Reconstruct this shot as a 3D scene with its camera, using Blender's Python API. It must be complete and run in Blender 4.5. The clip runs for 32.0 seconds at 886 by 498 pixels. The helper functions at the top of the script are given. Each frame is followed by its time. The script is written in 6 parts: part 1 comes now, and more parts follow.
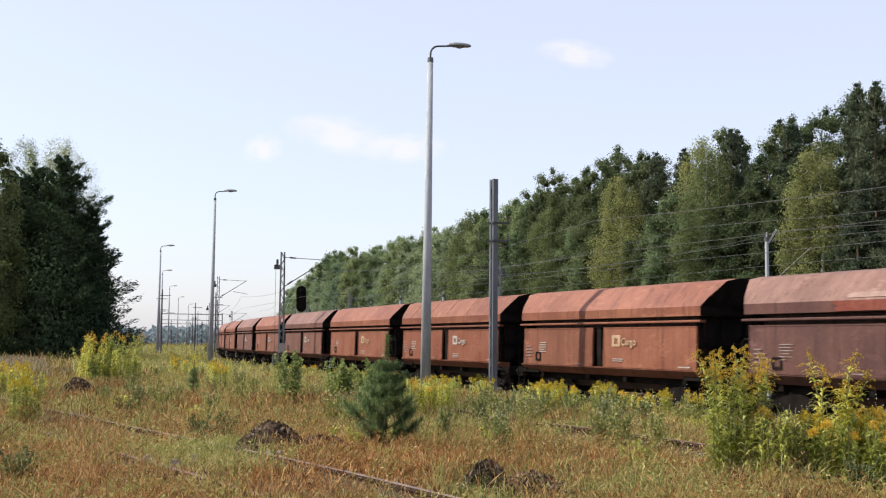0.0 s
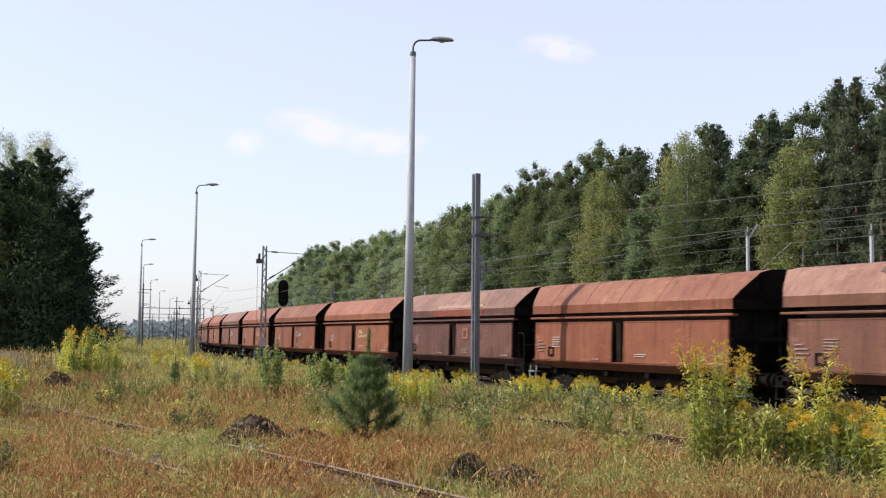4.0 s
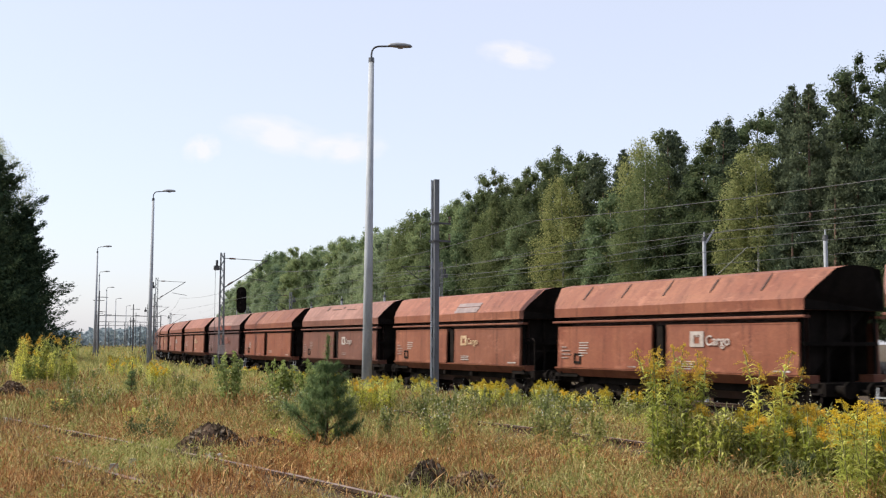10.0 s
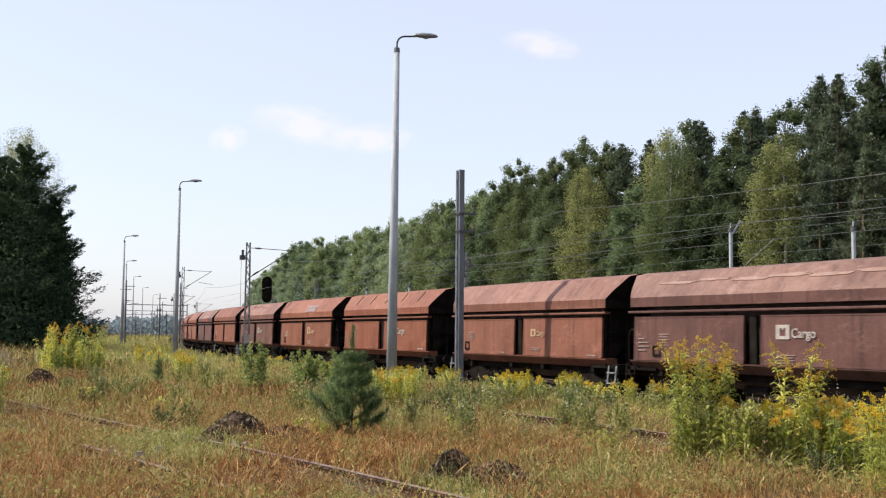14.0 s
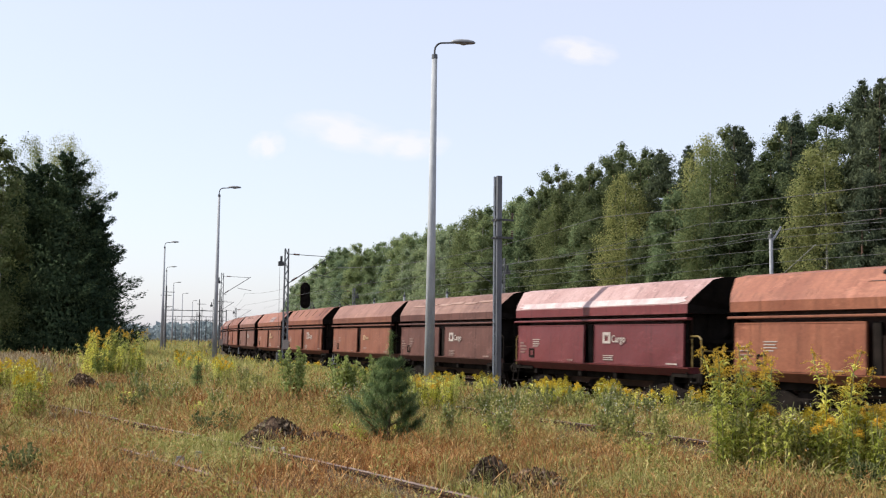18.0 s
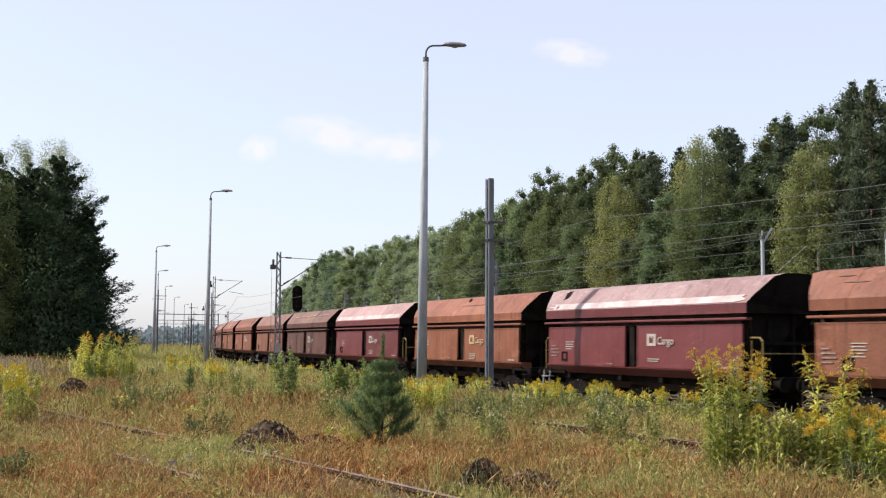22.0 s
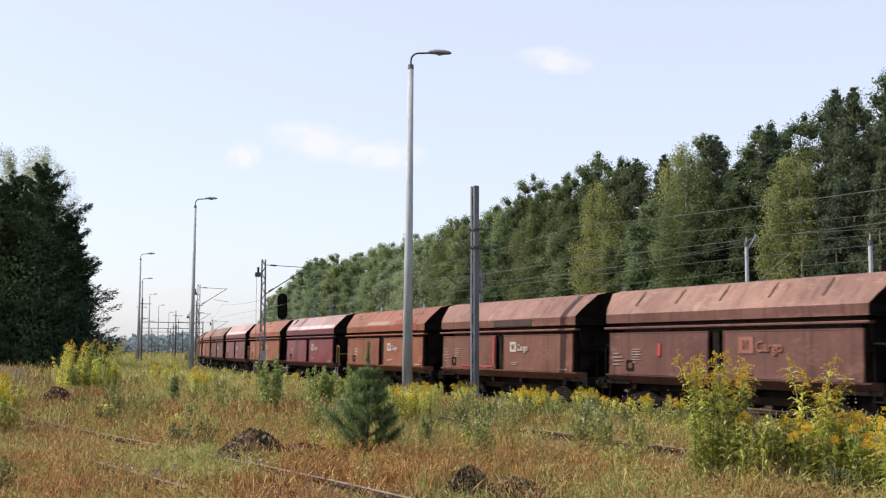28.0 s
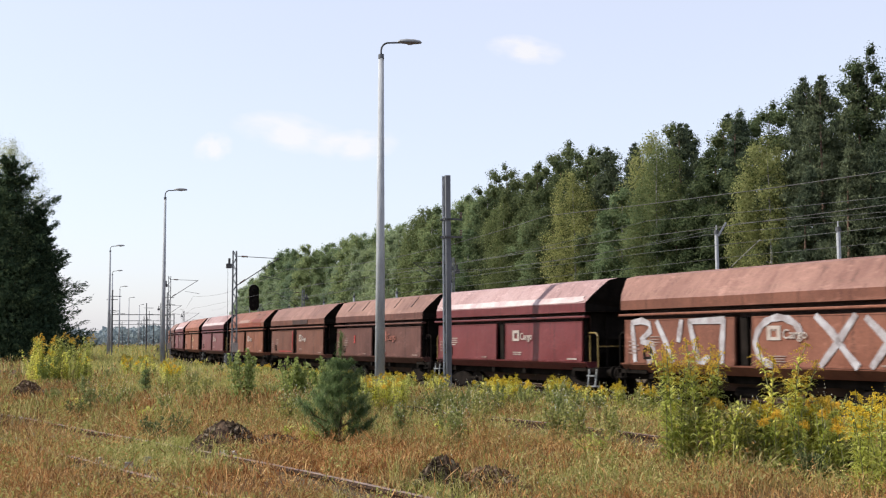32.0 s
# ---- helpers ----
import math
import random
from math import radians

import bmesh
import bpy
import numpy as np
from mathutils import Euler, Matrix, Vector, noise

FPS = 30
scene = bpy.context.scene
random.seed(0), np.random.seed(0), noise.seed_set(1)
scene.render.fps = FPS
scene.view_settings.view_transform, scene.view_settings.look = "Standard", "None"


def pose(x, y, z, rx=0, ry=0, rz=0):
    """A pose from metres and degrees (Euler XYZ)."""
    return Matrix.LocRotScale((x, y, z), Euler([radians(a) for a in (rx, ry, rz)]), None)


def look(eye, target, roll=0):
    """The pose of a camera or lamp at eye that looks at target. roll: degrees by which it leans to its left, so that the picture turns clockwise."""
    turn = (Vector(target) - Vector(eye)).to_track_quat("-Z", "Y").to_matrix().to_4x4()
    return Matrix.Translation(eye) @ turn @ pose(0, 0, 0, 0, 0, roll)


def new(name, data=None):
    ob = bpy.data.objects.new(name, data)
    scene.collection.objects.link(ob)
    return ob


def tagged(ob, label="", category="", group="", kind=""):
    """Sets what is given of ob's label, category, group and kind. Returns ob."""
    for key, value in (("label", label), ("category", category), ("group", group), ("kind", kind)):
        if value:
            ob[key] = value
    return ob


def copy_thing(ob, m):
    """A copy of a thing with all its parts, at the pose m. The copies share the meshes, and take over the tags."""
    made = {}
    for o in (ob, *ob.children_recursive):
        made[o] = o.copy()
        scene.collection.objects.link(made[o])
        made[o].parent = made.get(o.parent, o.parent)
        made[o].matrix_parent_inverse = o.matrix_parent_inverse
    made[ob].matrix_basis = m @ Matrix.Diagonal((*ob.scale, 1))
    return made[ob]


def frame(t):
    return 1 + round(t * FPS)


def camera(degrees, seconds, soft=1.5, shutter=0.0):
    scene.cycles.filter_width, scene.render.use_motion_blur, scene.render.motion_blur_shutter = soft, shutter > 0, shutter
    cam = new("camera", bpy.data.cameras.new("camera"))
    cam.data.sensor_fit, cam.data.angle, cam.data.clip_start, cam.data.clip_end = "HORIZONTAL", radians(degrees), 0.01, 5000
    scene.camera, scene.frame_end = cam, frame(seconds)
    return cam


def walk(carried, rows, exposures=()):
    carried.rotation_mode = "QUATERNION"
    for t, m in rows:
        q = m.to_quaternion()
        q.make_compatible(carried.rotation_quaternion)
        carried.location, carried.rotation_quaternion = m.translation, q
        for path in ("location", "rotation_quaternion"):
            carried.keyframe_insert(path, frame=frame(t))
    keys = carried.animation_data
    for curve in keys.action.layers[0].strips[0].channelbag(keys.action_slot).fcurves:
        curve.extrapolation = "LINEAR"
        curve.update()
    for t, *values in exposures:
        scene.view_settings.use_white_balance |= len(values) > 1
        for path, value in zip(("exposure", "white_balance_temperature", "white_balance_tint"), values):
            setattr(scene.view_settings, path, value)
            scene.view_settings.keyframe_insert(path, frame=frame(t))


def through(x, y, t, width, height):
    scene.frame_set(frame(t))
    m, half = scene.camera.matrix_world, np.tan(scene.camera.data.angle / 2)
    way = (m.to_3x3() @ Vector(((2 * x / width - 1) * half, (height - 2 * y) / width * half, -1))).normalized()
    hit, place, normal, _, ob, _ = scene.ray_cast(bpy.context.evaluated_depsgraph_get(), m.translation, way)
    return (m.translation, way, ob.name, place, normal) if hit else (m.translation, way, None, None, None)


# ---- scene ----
cam = camera(42.8, 32.0, soft=1.2, shutter=0.5)
EYE = Vector((0.0, 0.0, 2.2))


def view(yaw, pitch, roll):
    """A pose at the eye: yaw to the right of +y, pitch up, roll, in degrees."""
    a, b = radians(yaw), radians(pitch)
    ahead = Vector((math.sin(a) * math.cos(b), math.cos(a) * math.cos(b), math.sin(b)))
    return look(EYE, EYE + ahead * 10, roll)


PATH = [
(0, 24.801, 4.707, 0.500), (0.5, 24.749, 4.720, 0.582), (1, 24.719, 4.752, 0.661), (1.5, 24.861, 4.750, 0.659), 
    (2, 24.967, 4.720, 0.522), (2.5, 25.111, 4.653, 0.489), (3, 25.382, 4.480, 0.417), (3.5, 25.534, 4.381, 0.508), 
    (5.5, 26.246, 4.796, 0.348), (6, 26.343, 4.943, 0.438), (6.5, 26.552, 5.072, 0.506), (7, 26.722, 5.147, 0.382), 
    (7.5, 26.938, 5.270, 0.317), (8, 27.121, 5.333, 0.441), (8.5, 27.246, 5.229, 0.413), (9, 27.382, 4.984, 0.264), 
    (9.5, 27.539, 4.853, 0.162), (10, 27.782, 4.745, 0.156), (10.5, 27.867, 4.640, 0.143), (11, 27.688, 4.521, 0.343), 
    (11.5, 27.572, 4.475, 0.326), (12, 27.507, 4.445, 0.222), (12.5, 27.545, 4.428, 0.253), (13, 27.508, 4.376, 0.393), 
    (13.5, 27.179, 4.288, 0.538), (14, 26.516, 4.249, 0.434), (14.5, 26.092, 4.245, 0.519), (16.5, 24.890, 4.296, 0.834), 
    (17, 24.738, 4.428, 0.725), (17.5, 24.627, 4.453, 0.686), (18, 24.603, 4.546, 0.591), (18.5, 24.650, 4.685, 0.370), 
    (19, 24.705, 4.722, 0.443), (19.5, 24.709, 4.764, 0.343), (20, 24.747, 4.732, 0.231), (20.5, 24.850, 4.629, 0.284), 
    (21, 24.893, 4.604, 0.216), (21.5, 24.956, 4.623, 0.223), (22, 25.006, 4.682, 0.320), (22.5, 24.985, 4.724, 0.259), 
    (23, 24.900, 4.762, 0.365), (23.5, 24.710, 4.836, 0.182), (24, 24.705, 4.970, -0.000), (24.5, 24.818, 5.054, -0.092), 
    (25, 24.895, 5.117, -0.058), (25.5, 24.937, 5.171, -0.043), (27.5, 25.371, 5.114, 0.333), (28, 25.754, 5.057, 0.167), 
    (28.5, 25.992, 5.019, 0.041), (29, 26.215, 4.852, 0.016), (29.5, 26.256, 4.698, -0.176), (30, 26.450, 4.580, -0.405), 
    (30.5, 26.637, 4.547, -0.433), (31, 26.833, 4.548, -0.350), (31.5, 27.021, 4.533, -0.360), (32, 27.186, 4.536, -0.382), 
    ]
walk(cam, [(t, view(a, b, c)) for t, a, b, c in PATH])

# ---- world and sun ----
SUN_TO = Vector((-1.0, 0.5, 0.0)).normalized()
SUN_UP = radians(44)
world = bpy.data.worlds.new("sky")
scene.world = world
world.use_nodes = True
wn = world.node_tree
wn.nodes.clear()
sky = wn.nodes.new("ShaderNodeTexSky")
sky.sky_type = "NISHITA"
sky.sun_disc = False
sky.sun_elevation = SUN_UP
sky.sun_rotation = math.atan2(SUN_TO.x, SUN_TO.y)
sky.air_density, sky.dust_density, sky.ozone_density = 1.0, 1.6, 3.0
wbg = wn.nodes.new("ShaderNodeBackground")
wbg.inputs["Strength"].default_value = 0.15
wout = wn.nodes.new("ShaderNodeOutputWorld")
haze = wn.nodes.new("ShaderNodeMix")
haze.data_type = "RGBA"
haze.inputs[0].default_value = 0.64
haze.inputs[7].default_value = (3.21, 3.16, 3.5, 1)
wn.links.new(sky.outputs[0], haze.inputs[6])
wn.links.new(haze.outputs[2], wbg.inputs[0])
wn.links.new(wbg.outputs[0], wout.inputs[0])
sun = new("sun", bpy.data.lights.new("sun", "SUN"))
sun.data.energy, sun.data.angle, sun.data.color = 3.3, radians(0.55), (1.0, 0.94, 0.84)
sun.matrix_world = look((0, 0, 60), Vector((0, 0, 60)) - (SUN_TO * math.cos(SUN_UP) + Vector((0, 0, math.sin(SUN_UP)))))
scene.view_settings.exposure = 0.85


# ---- materials ----
def material(name, rough=0.8, metal=0.0):
    m = bpy.data.materials.new(name)
    m.use_nodes = True
    b = m.node_tree.nodes["Principled BSDF"]
    b.inputs["Roughness"].default_value, b.inputs["Metallic"].default_value = rough, metal
    return m, m.node_tree, b


def grain(nt, scale, detail=4.0, rough=0.6, coords="Object", stretch=(1, 1, 1)):
    co = nt.nodes.new("ShaderNodeTexCoord")
    mp = nt.nodes.new("ShaderNodeMapping")
    mp.inputs["Scale"].default_value = stretch
    nz = nt.nodes.new("ShaderNodeTexNoise")
    nz.inputs["Scale"].default_value, nz.inputs["Detail"].default_value, nz.inputs["Roughness"].default_value = scale, detail, rough
    nt.links.new(co.outputs[coords], mp.inputs[0])
    nt.links.new(mp.outputs[0], nz.inputs["Vector"])
    return nz.outputs["Fac"]


def ramp(nt, fac, stops):
    r = nt.nodes.new("ShaderNodeValToRGB")
    e = r.color_ramp.elements
    while len(e) < len(stops):
        e.new(0.5)
    for k, (p, c) in zip(e, stops):
        k.position, k.color = p, (*c, 1)
    nt.links.new(fac, r.inputs[0])
    return r.outputs[0]


def blend(nt, fac, a, b, mode="MIX"):
    x = nt.nodes.new("ShaderNodeMix")
    x.data_type, x.blend_type = "RGBA", mode
    for sock, v in ((x.inputs[0], fac), (x.inputs[6], a), (x.inputs[7], b)):
        if isinstance(v, (int, float)):
            sock.default_value = v
        elif isinstance(v, tuple):
            sock.default_value = (*v, 1)
        else:
            nt.links.new(v, sock)
    return x.outputs[2]


def relief(nt, b, height, strength=0.3, distance=0.02):
    n = nt.nodes.new("ShaderNodeBump")
    n.inputs["Strength"].default_value, n.inputs["Distance"].default_value = strength, distance
    nt.links.new(height, n.inputs["Height"])
    nt.links.new(n.outputs[0], b.inputs["Normal"])


def mottled(name, dark, light, scale=3.0, rough=0.8, metal=0.0, bump=0.25, fine=40.0, coords="Object", stretch=(1, 1, 1), spread=(0.35, 0.65), shine=0.5):
    """Two colours in large patches, with a fine grain over them."""
    m, nt, b = material(name, rough, metal)
    b.inputs["Specular IOR Level"].default_value = shine
    big, small = grain(nt, scale, 5, 0.6, coords, stretch), grain(nt, fine, 3, 0.6, coords)
    c = ramp(nt, big, [(spread[0], dark), (spread[1], light)])
    f = ramp(nt, small, [(0.25, (0.72, 0.72, 0.72)), (0.75, (1.12, 1.12, 1.12))])
    nt.links.new(blend(nt, 1.0, c, f, "MULTIPLY"), b.inputs["Base Color"])
    if bump:
        relief(nt, b, small, bump)
    return m


def leafy(name, stops, rough=0.65, shine=0.25, through=0.35):
    """Leaves: each clump has its own tone, and some light comes through."""
    m, nt, b = material(name, rough)
    b.inputs["Specular IOR Level"].default_value = shine
    g = nt.nodes.new("ShaderNodeNewGeometry")
    c = ramp(nt, g.outputs["Random Per Island"], stops)
    o = nt.nodes.new("ShaderNodeObjectInfo")
    tone = ramp(nt, o.outputs["Random"], [(0.0, (0.72, 0.78, 0.76)), (0.5, (1.0, 1.0, 0.95)), (1.0, (1.38, 1.28, 1.12))])
    c = blend(nt, 1.0, c, tone, "MULTIPLY")
    nt.links.new(c, b.inputs["Base Color"])
    if through:
        tr = nt.nodes.new("ShaderNodeBsdfTranslucent")
        nt.links.new(c, tr.inputs[0])
        mx = nt.nodes.new("ShaderNodeMixShader")
        mx.inputs[0].default_value = through
        out = nt.nodes["Material Output"]
        nt.links.new(b.outputs[0], mx.inputs[1])
        nt.links.new(tr.outputs[0], mx.inputs[2])
        nt.links.new(mx.outputs[0], out.inputs[0])
    return m


def painted_steel(name, paint, faded, rust, wear=0.5, rough=0.55):
    """Weathered wagon paint: faded patches, streaks that run down, rust and sooty drips."""
    m, nt, b = material(name, rough)
    b.inputs["Specular IOR Level"].default_value = 0.5 if rough < 0.5 else 0.22
    big = grain(nt, 0.55, 6, 0.62)
    streak = grain(nt, 1.0, 5, 0.6, "Object", (1, 2.2, 0.25))
    small = grain(nt, 14.0, 4, 0.65)
    c = ramp(nt, big, [(0.36, paint), (0.64, faded)])
    s = ramp(nt, streak, [(0.42, (0.0, 0.0, 0.0)), (0.72, (1.0, 1.0, 1.0))])
    c = blend(nt, s, c, blend(nt, wear, c, rust))
    drip = ramp(nt, grain(nt, 2.6, 6, 0.7, "Object", (1, 1.6, 0.12)), [(0.54, (0, 0, 0)), (0.76, (0.85, 0.85, 0.85))])
    c = blend(nt, drip, c, tuple(0.45 * q for q in rust))
    pale = ramp(nt, grain(nt, 1.7, 6, 0.7, "Object", (1, 0.5, 1.4)), [(0.56, (0, 0, 0)), (0.7, (0.65, 0.65, 0.65))])
    c = blend(nt, pale, c, tuple(min(1.0, 1.35 * q + 0.02) for q in faded))
    c = blend(nt, 1.0, c, ramp(nt, small, [(0.3, (0.77, 0.75, 0.73)), (0.7, (1.12, 1.12, 1.12))]), "MULTIPLY")
    o = nt.nodes.new("ShaderNodeObjectInfo")
    c = blend(nt, 1.0, c, ramp(nt, o.outputs["Random"], [(0, (0.86, 0.86, 0.88)), (1, (1.12, 1.08, 1.05))]), "MULTIPLY")
    nt.links.new(c, b.inputs["Base Color"])
    rr = nt.nodes.new("ShaderNodeMapRange")
    rr.inputs[3].default_value, rr.inputs[4].default_value = rough - 0.12, rough + 0.25
    nt.links.new(small, rr.inputs[0])
    nt.links.new(rr.outputs[0], b.inputs["Roughness"])
    relief(nt, b, big, 0.35, 0.12)
    return m


MAT = {}
# each _roof copy is paler: fading plus the sun on the slopes, as colour
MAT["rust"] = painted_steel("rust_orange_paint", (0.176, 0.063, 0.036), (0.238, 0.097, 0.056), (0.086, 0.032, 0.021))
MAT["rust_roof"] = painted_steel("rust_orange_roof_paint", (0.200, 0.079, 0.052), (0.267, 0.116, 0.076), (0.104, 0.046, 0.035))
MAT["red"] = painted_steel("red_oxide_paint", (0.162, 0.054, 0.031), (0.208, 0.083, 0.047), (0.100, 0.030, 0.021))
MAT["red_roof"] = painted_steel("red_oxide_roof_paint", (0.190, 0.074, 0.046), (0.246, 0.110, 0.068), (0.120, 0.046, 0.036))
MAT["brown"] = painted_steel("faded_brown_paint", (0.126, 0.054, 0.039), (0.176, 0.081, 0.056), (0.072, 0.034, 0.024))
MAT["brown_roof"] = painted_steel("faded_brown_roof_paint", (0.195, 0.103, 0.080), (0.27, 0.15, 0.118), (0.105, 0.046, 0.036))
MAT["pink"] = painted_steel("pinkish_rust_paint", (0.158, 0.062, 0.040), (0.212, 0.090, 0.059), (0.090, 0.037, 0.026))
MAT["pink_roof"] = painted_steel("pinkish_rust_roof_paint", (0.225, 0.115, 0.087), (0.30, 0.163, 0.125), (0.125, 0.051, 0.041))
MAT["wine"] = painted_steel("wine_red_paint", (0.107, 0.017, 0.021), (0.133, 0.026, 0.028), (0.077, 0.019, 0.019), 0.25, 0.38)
# the glare on the glossy wine roof is put into this pale pink
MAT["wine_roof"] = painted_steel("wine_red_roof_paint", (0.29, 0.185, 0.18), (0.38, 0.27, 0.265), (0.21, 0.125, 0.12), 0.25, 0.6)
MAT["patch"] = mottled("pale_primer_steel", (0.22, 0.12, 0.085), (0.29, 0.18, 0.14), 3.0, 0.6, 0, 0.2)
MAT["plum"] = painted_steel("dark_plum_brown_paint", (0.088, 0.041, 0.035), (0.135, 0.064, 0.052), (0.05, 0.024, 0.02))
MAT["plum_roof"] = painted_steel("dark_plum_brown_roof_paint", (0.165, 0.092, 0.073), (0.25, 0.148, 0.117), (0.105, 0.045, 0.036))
MAT["redpaint"] = painted_steel("fresh_red_paint", (0.19, 0.047, 0.03), (0.235, 0.07, 0.045), (0.11, 0.03, 0.02), 0.4)
MAT["dullred"] = mottled("dull_red_marking_paint", (0.17, 0.06, 0.042), (0.25, 0.085, 0.058), 4.0, 0.7, 0, 0.1)
MAT["greypatch"] = mottled("grey_primer_plate", (0.17, 0.12, 0.11), (0.24, 0.18, 0.165), 3.0, 0.6, 0, 0.2)
MAT["stain"] = mottled("dull_sooty_stain", (0.075, 0.045, 0.038), (0.13, 0.078, 0.062), 4.0, 0.85, 0, 0.2)
# wine paint lightened to pass for sun on the roof fold
MAT["litwine"] = mottled("bleached_wine_paint", (0.37, 0.27, 0.265), (0.53, 0.44, 0.43), 1.6, 0.6, 0, 0.15)
MAT["mast"] = mottled("weathered_grey_mast", (0.085, 0.09, 0.10), (0.15, 0.158, 0.17), 1.5, 0.7, 0, 0.2, 40.0, "Object", (3, 3, 0.5))
# black for dirt, and for shade on wagon ends, in recesses and underneath
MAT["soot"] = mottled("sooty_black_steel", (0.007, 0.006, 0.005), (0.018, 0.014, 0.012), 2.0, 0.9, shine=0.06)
# wheels darkened for the deep shade under the wagons
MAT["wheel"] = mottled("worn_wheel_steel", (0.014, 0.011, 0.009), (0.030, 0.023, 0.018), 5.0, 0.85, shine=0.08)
# grime for roof streaks; on the hopper it also stands for shade
MAT["grime_shade"] = mottled("grimy_brown_steel", (0.022, 0.011, 0.009), (0.055, 0.025, 0.019), 1.2, 0.8, 0, 0.3, 25.0, "Object", (1, 1.5, 0.5))
MAT["yellow"] = mottled("yellow_handrail_paint", (0.13, 0.085, 0.02), (0.21, 0.145, 0.035), 4.0, 0.55)
MAT["white"] = mottled("white_marking_paint", (0.27, 0.22, 0.19), (0.44, 0.39, 0.35), 3.0, 0.7, 0, 0.1)
MAT["spray"] = mottled("thin_white_spray_paint", (0.22, 0.185, 0.185), (0.42, 0.41, 0.43), 2.2, 0.7, 0, 0.1)
MAT["faint"] = mottled("rubbed_off_marking_paint", (0.16, 0.085, 0.065), (0.30, 0.23, 0.20), 5.0, 0.7, 0, 0.1)
MAT["amber"] = mottled("amber_marking_paint", (0.36, 0.23, 0.12), (0.44, 0.31, 0.19), 2.0, 0.7, 0, 0.1)
MAT["redmark"] = mottled("red_marking_paint", (0.27, 0.02, 0.018), (0.36, 0.035, 0.03), 2.0, 0.6, 0, 0.1)
MAT["concrete"] = mottled("grey_cast_concrete", (0.30, 0.315, 0.33), (0.44, 0.46, 0.48), 1.5, 0.85, 0, 0.3, 60.0, "Object", (3, 3, 0.6))
MAT["galv"] = mottled("galvanised_steel", (0.30, 0.31, 0.32), (0.42, 0.43, 0.44), 4.0, 0.5, 0.6)
MAT["lampshell"] = mottled("grey_lamp_shell", (0.2, 0.21, 0.22), (0.27, 0.28, 0.29), 4.0, 0.5)
MAT["darksteel"] = mottled("dark_mast_steel", (0.045, 0.047, 0.05), (0.09, 0.092, 0.095), 3.0, 0.7, 0.2)
MAT["wire"] = mottled("copper_grey_wire", (0.10, 0.10, 0.10), (0.16, 0.16, 0.15), 3.0, 0.5, 0.5, 0)
MAT["insul"] = mottled("brown_porcelain", (0.07, 0.03, 0.02), (0.1, 0.045, 0.03), 4.0, 0.25)
MAT["rail"] = mottled("rusty_rail_steel", (0.14, 0.09, 0.07), (0.30, 0.22, 0.18), 6.0, 0.75, 0.2)
MAT["railside"] = mottled("dark_rusted_rail_side", (0.035, 0.022, 0.016), (0.085, 0.055, 0.04), 6.0, 0.9, shine=0.1)
MAT["sleeper"] = mottled("weathered_sleeper", (0.10, 0.075, 0.055), (0.2, 0.155, 0.12), 3.0, 0.9)
# dirty stone, taken almost to black for the shade under the train
MAT["ballast"] = mottled("dirty_ballast", (0.022, 0.017, 0.014), (0.065, 0.051, 0.041), 4.0, 0.95, 0, 0.9, 22.0, shine=0.05)
MAT["slag"] = mottled("dark_gravel_heap", (0.032, 0.021, 0.015), (0.115, 0.077, 0.052), 9.0, 0.95, 0, 0.9, 30.0, shine=0.05)
MAT["stones"] = leafy("loose_gravel_stones", [(0, (0.025, 0.017, 0.012)), (0.6, (0.085, 0.058, 0.04)), (0.9, (0.16, 0.115, 0.085)), (1, (0.27, 0.22, 0.18))], 0.95, 0.05, 0)
MAT["palestone"] = mottled("pale_weathered_stone", (0.24, 0.21, 0.18), (0.40, 0.37, 0.33), 8.0, 0.9)
MAT["bark"] = mottled("pine_bark", (0.07, 0.045, 0.032), (0.17, 0.105, 0.072), 3.0, 0.95, 0, 0.6, 20.0, "Object", (3, 3, 0.6))
MAT["birchbark"] = mottled("birch_bark", (0.12, 0.11, 0.10), (0.55, 0.53, 0.49), 1.6, 0.85, 0, 0.3, 14.0, "Object", (1, 1, 3))
MAT["needle"] = leafy("pine_needles", [(0, (0.05, 0.067, 0.046)), (0.6, (0.08, 0.105, 0.068)), (1, (0.13, 0.155, 0.095))], 0.85, 0.06, 0.25)
MAT["youngneedle"] = leafy("young_pine_needles", [(0, (0.075, 0.12, 0.048)), (0.6, (0.14, 0.20, 0.08)), (1, (0.25, 0.31, 0.13))], 0.7, 0.15, 0.4)
MAT["spruce"] = leafy("spruce_needles", [(0, (0.026, 0.044, 0.028)), (0.6, (0.047, 0.076, 0.042)), (1, (0.088, 0.118, 0.063))], 0.85, 0.04, 0.1)
MAT["broad"] = leafy("broad_leaves", [(0, (0.05, 0.072, 0.035)), (0.5, (0.084, 0.112, 0.052)), (1, (0.14, 0.162, 0.078))], 0.8, 0.1, 0.42)
# far broadleaf trees: distance haze is put into this pale leaf colour
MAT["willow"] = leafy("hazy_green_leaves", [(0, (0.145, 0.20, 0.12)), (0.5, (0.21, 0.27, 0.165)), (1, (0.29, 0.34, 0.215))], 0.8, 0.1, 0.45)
# horizon woods: the blue of the haze is mixed into the leaf colour
MAT["farleaf"] = leafy("distant_blue_green_leaves", [(0, (0.27, 0.31, 0.34)), (1, (0.36, 0.40, 0.43))], 0.9, 0.1, 0.3)
MAT["birch"] = leafy("birch_leaves", [(0, (0.13, 0.16, 0.068)), (0.5, (0.195, 0.225, 0.095)), (1, (0.285, 0.295, 0.135))], 0.8, 0.1, 0.58)
